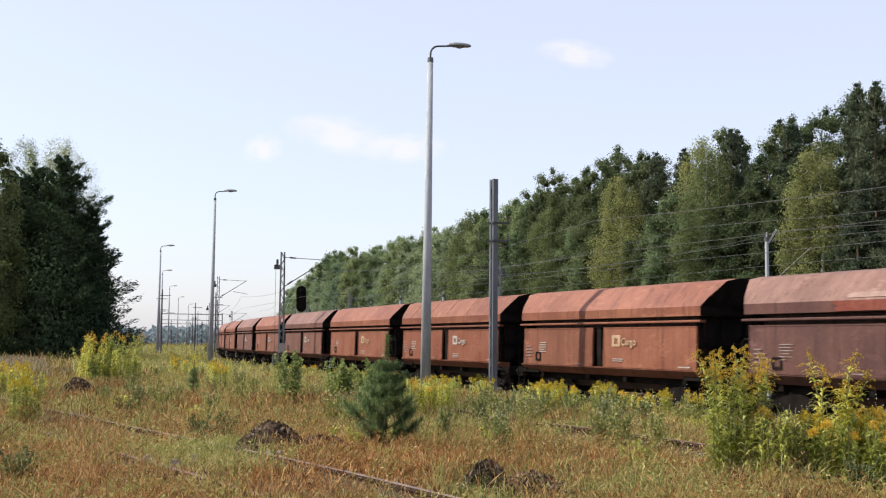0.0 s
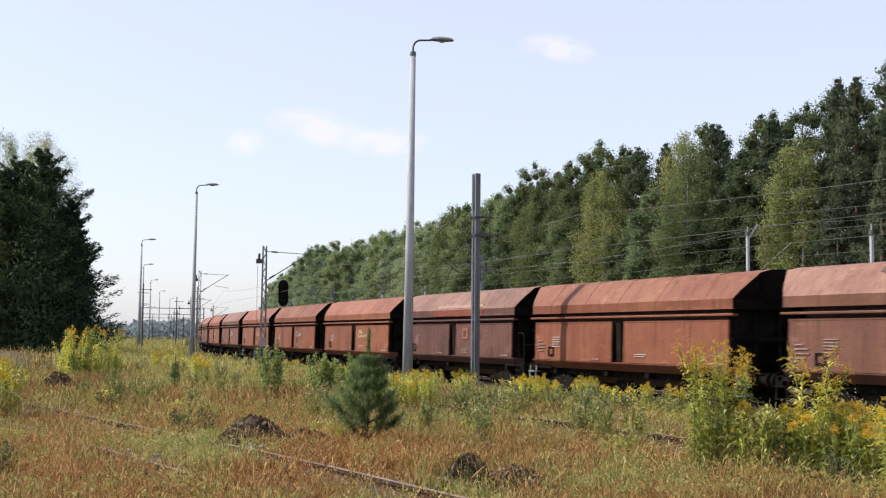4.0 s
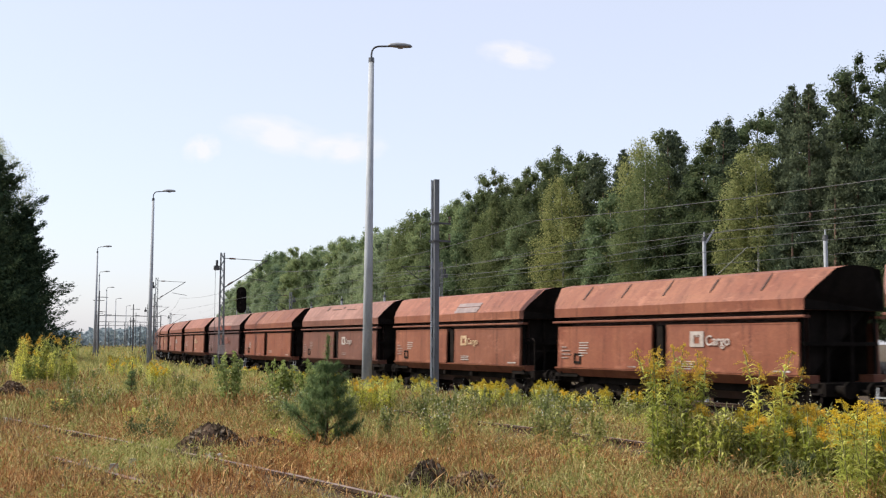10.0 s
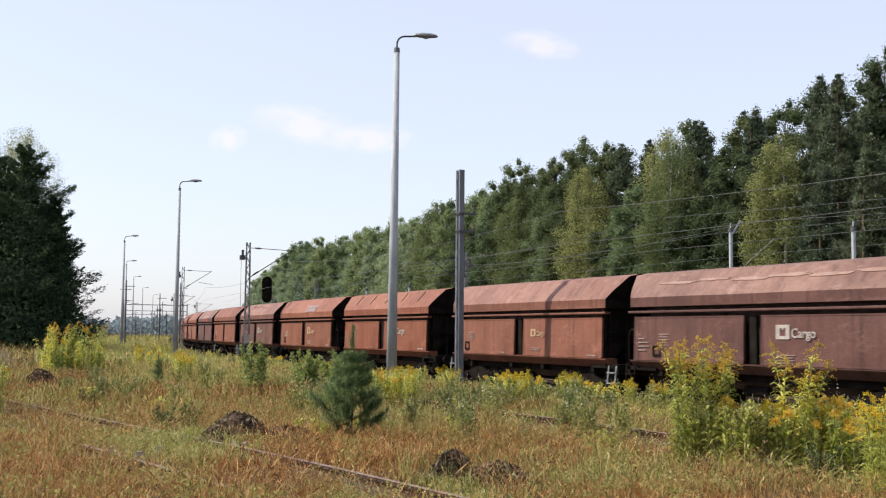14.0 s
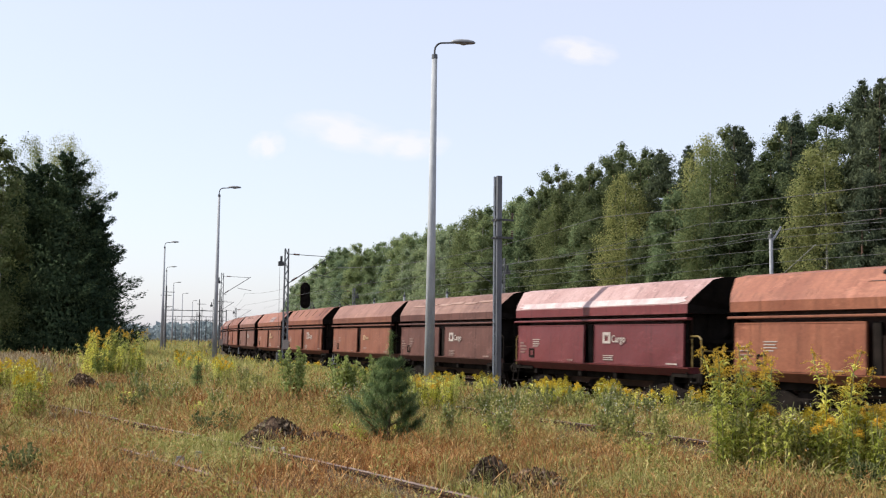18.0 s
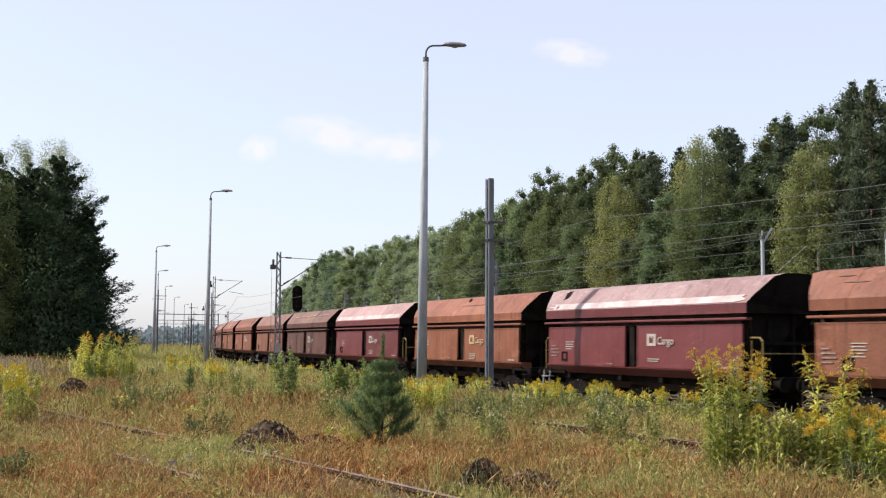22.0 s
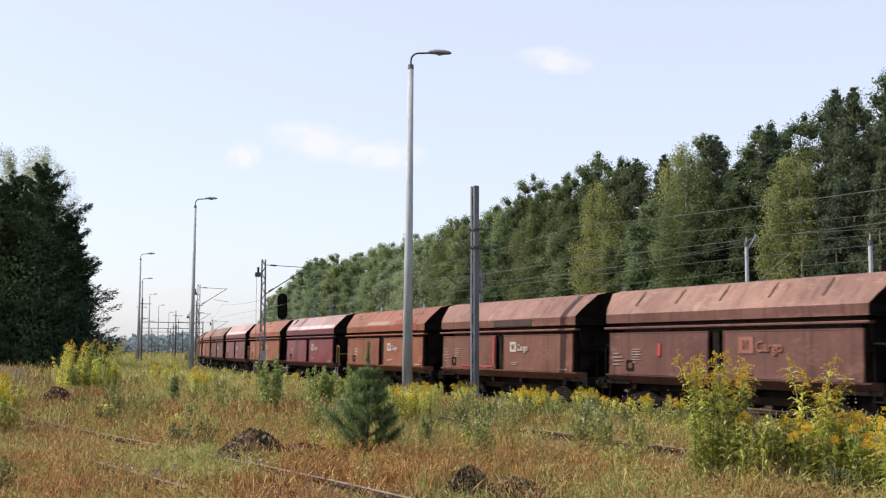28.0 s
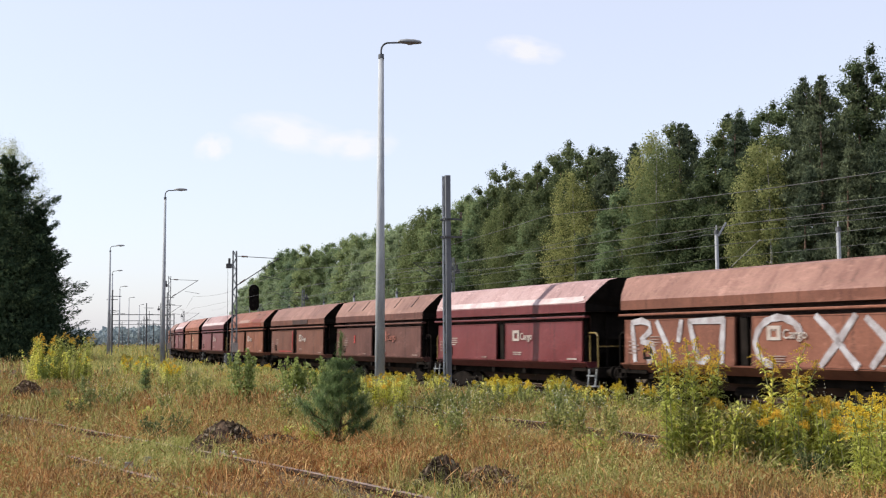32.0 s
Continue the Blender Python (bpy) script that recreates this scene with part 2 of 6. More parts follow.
MAT["aspen"] = leafy("pale_leaves", [(0, (0.10, 0.15, 0.075)), (0.5, (0.155, 0.205, 0.10)), (1, (0.23, 0.27, 0.14))], 0.8, 0.1, 0.35)
MAT["weedleaf"] = leafy("weed_leaves", [(0, (0.28, 0.32, 0.06)), (0.5, (0.48, 0.50, 0.115)), (1, (0.68, 0.66, 0.23))], 0.6, 0.3, 0.7)
MAT["darkweed"] = leafy("shrub_leaves", [(0, (0.13, 0.15, 0.045)), (0.5, (0.24, 0.26, 0.085)), (1, (0.40, 0.39, 0.18))], 0.75, 0.12, 0.45)
MAT["darkbush"] = leafy("dark_bush_leaves", [(0, (0.05, 0.065, 0.025)), (0.5, (0.10, 0.12, 0.045)), (1, (0.19, 0.2, 0.085))], 0.75, 0.12, 0.35)
MAT["shrubleaf"] = leafy("green_shrub_leaves", [(0, (0.14, 0.18, 0.05)), (0.5, (0.25, 0.30, 0.085)), (1, (0.44, 0.46, 0.17))], 0.6, 0.3, 0.5)
MAT["gold"] = leafy("goldenrod_flowers", [(0, (0.42, 0.28, 0.02)), (0.5, (0.56, 0.41, 0.035)), (1, (0.66, 0.53, 0.08))], 0.8, 0.1, 0.35)
MAT["oldgold"] = leafy("fading_goldenrod_flowers", [(0, (0.40, 0.245, 0.035)), (0.5, (0.56, 0.36, 0.05)), (1, (0.66, 0.47, 0.075))], 0.8, 0.1, 0.35)
MAT["stalk"] = mottled("plant_stalk", (0.11, 0.12, 0.04), (0.2, 0.19, 0.07), 6.0, 0.8)
MAT["drygrass"] = leafy("dry_grass_blades", [(0, (0.08, 0.042, 0.015)), (0.35, (0.22, 0.125, 0.045)), (0.75, (0.39, 0.27, 0.12)), (1, (0.14, 0.145, 0.045))], 0.7, 0.2, 0.2)
MAT["greengrass"] = leafy("green_grass_blades", [(0, (0.11, 0.13, 0.03)), (0.5, (0.30, 0.30, 0.085)), (1, (0.60, 0.52, 0.25))], 0.7, 0.2, 0.4)
MAT["rustgrass"] = leafy("russet_grass_blades", [(0, (0.085, 0.03, 0.011)), (0.4, (0.27, 0.112, 0.036)), (0.8, (0.48, 0.27, 0.11)), (1, (0.56, 0.40, 0.2))], 0.7, 0.2, 0.2)
MAT["fieldgrass"] = leafy("yellow_green_field", [(0, (0.28, 0.28, 0.085)), (0.45, (0.46, 0.43, 0.145)), (0.85, (0.64, 0.54, 0.24)), (1, (0.68, 0.48, 0.09))], 0.8, 0.1, 0.45)
MAT["seedhead"] = leafy("grass_seed_heads", [(0, (0.06, 0.027, 0.012)), (0.3, (0.24, 0.11, 0.04)), (0.6, (0.42, 0.27, 0.12)), (0.86, (0.24, 0.21, 0.065)), (0.95, (0.5, 0.38, 0.2)), (1, (0.62, 0.52, 0.33))], 0.85, 0.1, 0.3)
MAT["palegrass"] = leafy("pale_reed_grass", [(0, (0.22, 0.145, 0.08)), (0.5, (0.42, 0.31, 0.19)), (1, (0.6, 0.49, 0.35))], 0.8, 0.1, 0.35)
MAT["daisy"] = leafy("small_white_flowers", [(0, (0.40, 0.40, 0.34)), (1, (0.62, 0.62, 0.55))], 0.8, 0.1, 0.2)


def ground_material():
    m, nt, b = material("dry_meadow_soil", 0.95)
    big, mid, small = grain(nt, 0.16, 5, 0.6), grain(nt, 1.3, 5, 0.65), grain(nt, 18.0, 4, 0.7)
    c = ramp(nt, big, [(0.35, (0.066, 0.040, 0.021)), (0.5, (0.078, 0.053, 0.023)), (0.65, (0.058, 0.052, 0.02))])
    c = blend(nt, 1.0, c, ramp(nt, mid, [(0.3, (0.6, 0.6, 0.58)), (0.7, (1.2, 1.15, 1.05))]), "MULTIPLY")
    c = blend(nt, 1.0, c, ramp(nt, small, [(0.3, (0.55, 0.52, 0.5)), (0.7, (1.25, 1.2, 1.15))]), "MULTIPLY")
    nt.links.new(c, b.inputs["Base Color"])
    relief(nt, b, small, 0.9, 0.06)
    return m


MAT["ground"] = ground_material()


# ---- mesh tools ----
class Geo:
    """Corners and faces of one mesh, gathered piece by piece."""

    def __init__(self):
        self.v, self.f = [], []

    def add(self, verts, faces):
        k = len(self.v)
        self.v += [tuple(p) for p in verts]
        self.f += [tuple(k + i for i in f) for f in faces]
        return self

    def box(self, x0, x1, y0, y1, z0, z1, c=0.0):
        """A box; c cuts its edges along y."""
        if not c:
            vs = [(x, y, z) for x in (x0, x1) for y in (y0, y1) for z in (z0, z1)]
            return self.add(vs, [(0, 1, 3, 2), (4, 6, 7, 5), (0, 4, 5, 1), (2, 3, 7, 6), (0, 2, 6, 4), (1, 5, 7, 3)])
        ring = [(x0 + c, z0), (x1 - c, z0), (x1, z0 + c), (x1, z1 - c), (x1 - c, z1), (x0 + c, z1), (x0, z1 - c), (x0, z0 + c)]
        return self.prism(ring, y0, y1)

    def prism(self, ring, y0, y1, lean0=(0, 0), lean1=(0, 0)):
        """A ring of (x, z), counted anticlockwise as seen from -y, drawn out along y."""
        n = len(ring)
        vs = [(x, y0 if not callable(y0) else y0(x, z), z) for x, z in ring] + [(x, y1 if not callable(y1) else y1(x, z), z) for x, z in ring]
        fs = [tuple(range(n)), tuple(range(2 * n - 1, n - 1, -1))] + [(i, n + i, n + (i + 1) % n, (i + 1) % n) for i in range(n)]
        return self.add(vs, fs)

    def tube(self, a, b, r0, r1=None, n=8, caps=True):
        a, b = Vector(a), Vector(b)
        r1 = r0 if r1 is None else r1
        d = (b - a).normalized()
        u = d.orthogonal().normalized()
        w = d.cross(u)
        vs = []
        for p, r in ((a, r0), (b, r1)):
            vs += [p + u * (r * math.cos(2 * math.pi * i / n)) + w * (r * math.sin(2 * math.pi * i / n)) for i in range(n)]
        fs = [(i, (i + 1) % n, n + (i + 1) % n, n + i) for i in range(n)]
        if caps:
            fs += [tuple(range(n - 1, -1, -1)), tuple(range(n, 2 * n))]
        return self.add(vs, fs)

    def path(self, pts, r, n=6):
        for a, b in zip(pts, pts[1:]):
            self.tube(a, b, r, r, n)
        return self

    def bar(self, a, b, w, h):
        """A rectangular bar from a to b, w wide and h high."""
        a, b = Vector(a), Vector(b)
        d = (b - a).normalized()
        s = d.cross(Vector((0, 0, 1)))
        s = (s if s.length > 0.01 else Vector((1, 0, 0))).normalized()
        u = s.cross(d)
        vs = [p + s * (i * w / 2) + u * (j * h / 2) for p in (a, b) for i, j in ((-1, -1), (1, -1), (1, 1), (-1, 1))]
        return self.add(vs, [(3, 2, 1, 0), (4, 5, 6, 7), (0, 1, 5, 4), (1, 2, 6, 5), (2, 3, 7, 6), (3, 0, 4, 7)])

    def mesh(self, name, smooth=False):
        me = bpy.data.meshes.new(name)
        me.from_pydata(self.v, [], self.f)
        if smooth:
            me.shade_smooth()
        me.update()
        return me


def fast_mesh(name, verts, faces):
    """A mesh from an array of corners and an array of triangles or of quads."""
    me = bpy.data.meshes.new(name)
    k = faces.shape[1]
    me.vertices.add(len(verts))
    me.vertices.foreach_set("co", np.ascontiguousarray(verts, np.float32).ravel())
    me.loops.add(faces.size)
    me.loops.foreach_set("vertex_index", np.ascontiguousarray(faces, np.int32).ravel())
    me.polygons.add(len(faces))
    me.polygons.foreach_set("loop_start", np.arange(0, faces.size, k, dtype=np.int32))
    me.update(calc_edges=True)
    return me


def part(name, geo, mat, parent, label="", smooth=False):
    me = geo.mesh(name, smooth) if isinstance(geo, Geo) else geo
    if mat is not None and not me.materials:
        me.materials.append(mat)
    ob = new(name, me)
    ob.parent = parent
    if label:
        tagged(ob, label)
    return ob


def thing(name, m, label, category, group="", kind=""):
    ob = new(name)
    ob.empty_display_size = 0.2
    ob.matrix_basis = m
    return tagged(ob, label, category, group, kind)


def solid(name, geo, mat, m, label, category, group="", kind="", smooth=False):
    ob = part(name, geo, mat, None, "", smooth)
    ob.matrix_basis = m
    return tagged(ob, label, category, group, kind)


# ---- plan ----
# x runs across the tracks, y along them, z up from the rail head of the train's track
TRACK_X, TRACK_Y, TRACK_R = 23.3, 27.9, 519.5


def bend(y):
    """How far the line has swung to the side at y."""
    return max(y - TRACK_Y, 0.0) ** 2 / (2 * TRACK_R)


def track_x(y):
    return TRACK_X + bend(y)


def heading(y):
    return -math.degrees(math.atan(max(y - TRACK_Y, 0.0) / TRACK_R))


def smooth01(a, b, x):
    t = min(1.0, max(0.0, (x - a) / (b - a)))
    return t * t * (3 - 2 * t)


def ground_z(x, y):
    """The lie of the land: the meadow stands above the railway, and rises to the left."""
    q = x - bend(y)
    z = 0.62 + 0.5 * smooth01(4, -25, q) * smooth01(10, 60, y)
    z += (-0.62 + 0.12) * smooth01(11.5, 18.5, q) - 0.30 * smooth01(18.5, 20.6, q)
    z += 0.9 * smooth01(46, 60, q)
    far = smooth01(120, 400, math.hypot(x, y))
    z = z * (1 - far) + 0.1 * far
    near = 1 - smooth01(80, 200, math.hypot(x, y))
    flat = 1 - smooth01(18.0, 20.0, q) * (1 - smooth01(44, 50, q))
    z += near * flat * (0.10 * noise.noise(Vector((x * 0.22, y * 0.22, 0.3))) + 0.05 * noise.noise(Vector((x * 0.9, y * 0.9, 4.3))))
    return z


# ---- ground ----
def build_ground():
    xs = np.concatenate([np.linspace(-3000, -260, 14), np.linspace(-220, -45, 18), np.linspace(-40, 60, 161), np.linspace(65, 260, 40), np.linspace(300, 3000, 14)])
    ys = np.concatenate([np.linspace(-3000, -120, 12), np.linspace(-100, -8, 16), np.linspace(-6, 70, 135), np.linspace(72, 260, 76), np.linspace(280, 3500, 18)])
    n, m = len(xs), len(ys)
    verts = np.array([(x, y, ground_z(x, y)) for y in ys for x in xs])
    i = np.arange(n * m).reshape(m, n)
    faces = np.stack([i[:-1, :-1], i[:-1, 1:], i[1:, 1:], i[1:, :-1]], -1).reshape(-1, 4)
    me = fast_mesh("ground", verts, faces)
    me.shade_smooth()
    me.materials.append(MAT["ground"])
    tagged(new("ground", me), "dry overgrown railway meadow of sandy soil and gravel", "ground", "", "structure")


build_ground()


# ---- tracks ----
def rail_ring(w=0.07, foot=0.13, h=0.16):
    return [(-foot / 2, -h), (foot / 2, -h), (foot / 2, -h + 0.02), (0.012, -h + 0.04), (0.012, -0.045), (w / 2, -0.035), (w / 2, 0), (-w / 2, 0), (-w / 2, -0.035), (-0.012, -0.045), (-0.012, -h + 0.04), (-foot / 2, -h + 0.02)]


def swept(ring, pts):
    """A ring of (x, z) carried along points in plan, upright."""
    g = Geo()
    n = len(ring)
    for k, p in enumerate(pts):
        a, b = Vector(pts[max(k - 1, 0)]), Vector(pts[min(k + 1, len(pts) - 1)])
        d = (b - a).normalized()
        s = Vector((d.y, -d.x, 0)).normalized()
        g.v += [tuple(Vector(p) + s * x + Vector((0, 0, z))) for x, z in ring]
    for k in range(len(pts) - 1):
        g.f += [(k * n + i, k * n + (i + 1) % n, (k + 1) * n + (i + 1) % n, (k + 1) * n + i) for i in range(n)]
    g.f += [tuple(range(n - 1, -1, -1)), tuple(range((len(pts) - 1) * n, len(pts) * n))]
    return g


def build_track(name, line, label, sleepers, bed, rail_mat="rail", sunk=0.0):
    """line: a list of points at rail-head height along the middle of the track."""
    t = thing(name, Matrix(), label, "railway track", "", "structure")
    off = lambda q, s: [tuple(Vector(p) + Vector((s * d.y, -s * d.x, sunk if s < 0 else 0))) for p, d in q]
    dirs = [(p, (Vector(line[min(k + 1, len(line) - 1)]) - Vector(line[max(k - 1, 0)])).normalized()) for k, p in enumerate(line)]
    for s in (-0.752, 0.752):
        me = swept(rail_ring(), off(dirs, s)).mesh("rail")
        me.materials.append(MAT["railside"])
        me.materials.append(MAT[rail_mat])
        for p in list(me.polygons)[:-2]:
            p.material_index = 1 if p.index % 12 == 6 else 0
        part("rail", me, None, t, "rusty steel rail with a worn head")
    if bed:
        part("ballast_bed", swept([(-2.6, -0.75), (2.6, -0.75), (1.75, -0.22), (-1.75, -0.22)], [tuple(p) for p in line]), MAT["ballast"], t, "dirty brown ballast bed, darkened in colour for the shade under the train")
    g = Geo()
    g.box(-1.3, 1.3, -0.13, 0.13, -0.32, -0.165)
    me = g.mesh("sleeper")
    me.materials.append(MAT["sleeper"])
    run = 0.0
    for (p, d), (q, _) in zip(dirs, dirs[1:]):
        seg = (Vector(q) - Vector(p)).length
        while run < seg and sleepers > 0:
            s = new("sleeper", me)
            s.parent = t
            s.matrix_basis = Matrix.Translation(Vector(p) + d * run) @ Matrix.Rotation(math.atan2(-d.x, d.y), 4, "Z")
            run += 0.62
            sleepers -= 1
        run -= seg
    return t


def main_line(offset, y0, y1, step=6.0):
    return [(track_x(y) + offset, y, 0.0) for y in np.arange(y0, y1, step)]


build_track("main_track", main_line(0, -60, 330), "straight then curving main railway track under the train", 110, True)
build_track("second_track", main_line(4.8, -60, 330), "parallel railway track behind the train", 0, True)
build_track("third_track", main_line(9.6, -60, 330), "parallel railway track beside the wood", 0, True)


def siding_point(y):
    return (3.23 - 0.138 * (y - 15.5), y, 0.0)


def laid(line, lift):
    """A line laid on the meadow, its rail heads just above the soil."""
    return [(x, y, sum(ground_z(x, y + d) for d in (-3.0, -1.5, 0.0, 1.5, 3.0)) / 5 + lift) for x, y, _ in line]


build_track("overgrown_siding", laid([siding_point(y) for y in np.arange(-30, 60, 2.0)], 0.085), "old siding with rusty rails sunk in dry grass", 60, False, "rail", -0.03)
build_track("disused_siding", laid([(11.1 + 0.04 * (y - 13), y, 0) for y in np.arange(-30, 60, 2.0)], 0.14), "disused siding with rusty rails hidden among weeds", 60, False)


# ---- the train ----
PITCH = 13.5
SIDE, HALF, OVER = 1.45, 5.8, 0.5
ROOF_RING = [(-1.46, 3.08), (1.46, 3.08), (1.46, 3.38), (1.30, 3.62), (0.83, 4.14), (0.42, 4.23), (0.0, 4.25), (-0.42, 4.23), (-0.83, 4.14), (-1.30, 3.62), (-1.46, 3.38)]
MESHES = {}


def shared(key, build, mat):
    """One mesh for all alike parts in one paint."""
    k = (key, mat)
    if k not in MESHES:
        me = build().mesh(key)
        me.materials.append(MAT[mat])
        if key.startswith("door_"):
            for p in list(me.polygons)[:77]:
                p.use_smooth = True
        # end faces go near black: their shade is put into the colour
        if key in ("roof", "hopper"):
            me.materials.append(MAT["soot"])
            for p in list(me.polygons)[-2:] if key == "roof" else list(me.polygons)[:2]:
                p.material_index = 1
        # only the sloping faces get the paint copy lightened for sunlight
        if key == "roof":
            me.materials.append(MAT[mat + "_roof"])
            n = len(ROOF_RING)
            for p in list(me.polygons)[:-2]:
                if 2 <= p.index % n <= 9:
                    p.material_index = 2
        MESHES[k] = me
    return MESHES[k]


def roof_geo():
    g = Geo()
    n = len(ROOF_RING)
    cuts = 9
    for k in range(cuts):
        f = k / (cuts - 1) * 2 - 1
        for i, (x, z) in enumerate(ROOF_RING):
            y = f * (HALF + OVER * min(1.0, max(0.0, (z - 3.38) / 0.76)))
            dent = 0.0 if k in (0, cuts - 1) or i < 2 else 0.018 * noise.noise(Vector((x * 1.3, y * 0.8, z)))
            g.v.append((x + dent, y, z + dent))
    for k in range(cuts - 1):
        g.f += [(k * n + i, k * n + n + i, k * n + n + (i + 1) % n, k * n + (i + 1) % n) for i in range(n)]
    g.f += [tuple(range(n)), tuple(range(cuts * n - 1, (cuts - 1) * n - 1, -1))]
    return g


def seam_geo():
    g = Geo()
    for (x0, z0), (x1, z1) in zip(ROOF_RING[7:], ROOF_RING[8:]):
        g.bar((x0, 0, z0 + 0.008), (x1, 0, z1 + 0.008), 0.05, 0.012)
    return g


def door_geo(y0, y1, s):
    """A hinged side door: a flat sheet with folded edges and a shallow bulge."""
    g = Geo()
    ny, nz = 11, 7
    for j in range(nz + 1):
        for i in range(ny + 1):
            u, v = i / ny, j / nz
            b = 0.012 * math.sin(math.pi * u) * math.sin(math.pi * v) + 0.034 * noise.noise(Vector((u * 4.2 + y0, v * 1.7 + u, 1.5))) * math.sin(math.pi * u) ** 0.5 * math.sin(math.pi * v) ** 0.5
            g.v.append((s * (1.475 - 0.035 * v + b), y0 + (y1 - y0) * u, 1.40 + 1.35 * v))
    for j in range(nz):
        for i in range(ny):
            a = j * (ny + 1) + i
            q = (a, a + 1, a + ny + 2, a + ny + 1)
            g.f.append(q if s > 0 else q[::-1])
    for a in (y0 + 0.02, y1 - 0.02):
        g.bar((s * 1.455, a, 1.40), (s * 1.42, a, 2.75), 0.04, 0.07)
    g.bar((s * 1.42, y0, 2.74), (s * 1.42, y1, 2.74), 0.07, 0.04)
    g.bar((s * 1.46, y0, 1.41), (s * 1.46, y1, 1.41), 0.07, 0.04)
    return g


def core_geo():
    return Geo().prism([(-0.55, 0.62), (0.55, 0.62), (1.06, 1.30), (1.06, 3.09), (-1.06, 3.09), (-1.06, 1.30)], lambda x, z: -(3.6 if z < 1 else 5.55), lambda x, z: 3.6 if z < 1 else 5.55)


def sill_geo(s):
    g = Geo()
    ring = [(1.0, 1.09), (1.2, 1.09), (1.475, 1.345), (1.48, 1.385), (1.0, 1.385)]
    if s < 0:
        ring = [(-x, z) for x, z in reversed(ring)]
    g.prism(ring, -5.82, 5.82)
    return g


def ledge_geo(s):
    g = Geo()
    a, b = sorted((s * 1.30, s * 1.52))
    return g.box(a, b, -5.85, 5.85, 2.87, 2.95, 0.02)


def post_geo(s):
    g = Geo()
    a, b = sorted((s * 1.28, s * 1.36))
    g.box(a, b, 0.05, 0.32, 1.4, 2.75)
    return g


def end_geo(e):
    """The end wall: a sloping hopper sheet with upright stiffeners."""
    g = Geo()
    y0, y1 = e * 5.56, e * 4.6
    vs = [(-1.30, y0, 3.08), (1.30, y0, 3.08), (1.30, y1, 1.2), (-1.30, y1, 1.2)]
    g.add(vs + [(x, y - e * 0.03, z) for x, y, z in vs], [(0, 1, 2, 3), (7, 6, 5, 4), (0, 4, 5, 1), (1, 5, 6, 2), (2, 6, 7, 3), (3, 7, 4, 0)])
    return g


def stiffener_geo(e, x):
    return Geo().bar((x, e * 5.60, 3.1), (x, e * 5.60, 1.15), 0.09, 0.06)


def end_beam_geo(e):
    return Geo().bar((-1.36, e * 5.66, 2.2), (1.36, e * 5.66, 2.2), 0.06, 0.1)


def platform_geo(e):
    g = Geo()
    a, b = sorted((e * 4.7, e * 6.25))
    g.box(-1.30, 1.30, a, b, 1.06, 1.18)
    a, b = sorted((e * 6.05, e * 6.3))
    g.box(-1.30, 1.30, a, b, 0.86, 1.2)
    return g


def handrail_geo(e):
    g = Geo()
    for s in (-1, 1):
        x = s * 1.22
        g.path([(x, e * 6.2, 1.18), (x, e * 6.2, 2.25), (x, e * 6.08, 2.36), (x, e * 5.66, 2.36)], 0.028)
        g.path([(x, e * 5.72, 1.2), (x, e * 5.72, 2.28)], 0.028)
    g.path([(-1.22, e * 6.2, 1.9), (1.22, e * 6.2, 1.9)], 0.024)
    return g


def step_geo(e, s):
    g = Geo()
    for z in (0.55, 0.9):
        a, b = sorted((s * 1.12, s * 1.42))
        g.box(a, b, e * 6.0 - 0.22, e * 6.0 + 0.22, z, z + 0.035)
    for d in (-0.22, 0.22):
        g.bar((s * 1.38, e * 6.0 + d, 0.55), (s * 1.30, e * 6.0 + d, 1.15), 0.04, 0.03)
    return g


def buffer_geo(e, s):
    g = Geo()
    g.tube((s * 0.875, e * 6.25, 1.03), (s * 0.875, e * 6.55, 1.03), 0.12, 0.11, 12)
    g.tube((s * 0.875, e * 6.55, 1.03), (s * 0.875, e * 6.68, 1.03), 0.07, 0.07, 10)
    g.tube((s * 0.875, e * 6.68, 1.03), (s * 0.875, e * 6.74, 1.03), 0.225, 0.225, 16)
    return g


def coupling_geo(e):
    g = Geo()
    g.tube((0, e * 6.2, 1.0), (0, e * 6.62, 0.95), 0.05)
    return g


def hose_geo(e):
    return Geo().path([(0.3, e * 6.3, 1.0), (0.3, e * 6.6, 0.65), (0.28, e * 6.75, 0.6)], 0.03)


def frame_geo():
    g = Geo()
    for s in (-1, 1):
        a, b = sorted((s * 0.75, s * 0.95))
        g.box(a, b, -6.2, 6.2, 0.86, 1.12)
    for y in (-4.6, -1.2, 1.2, 4.6):
        g.box(-1.2, 1.2, y - 0.1, y + 0.1, 0.9, 1.1)
    g.box(-0.25, 0.25, -2.2, -0.9, 0.45, 0.85)
    g.tube((0.5, 0.4, 0.62), (0.5, 1.7, 0.62), 0.2, 0.2, 12)
    g.tube((-0.6, 0.3, 0.6), (-0.6, 1.3, 0.6), 0.16, 0.16, 12)
    return g


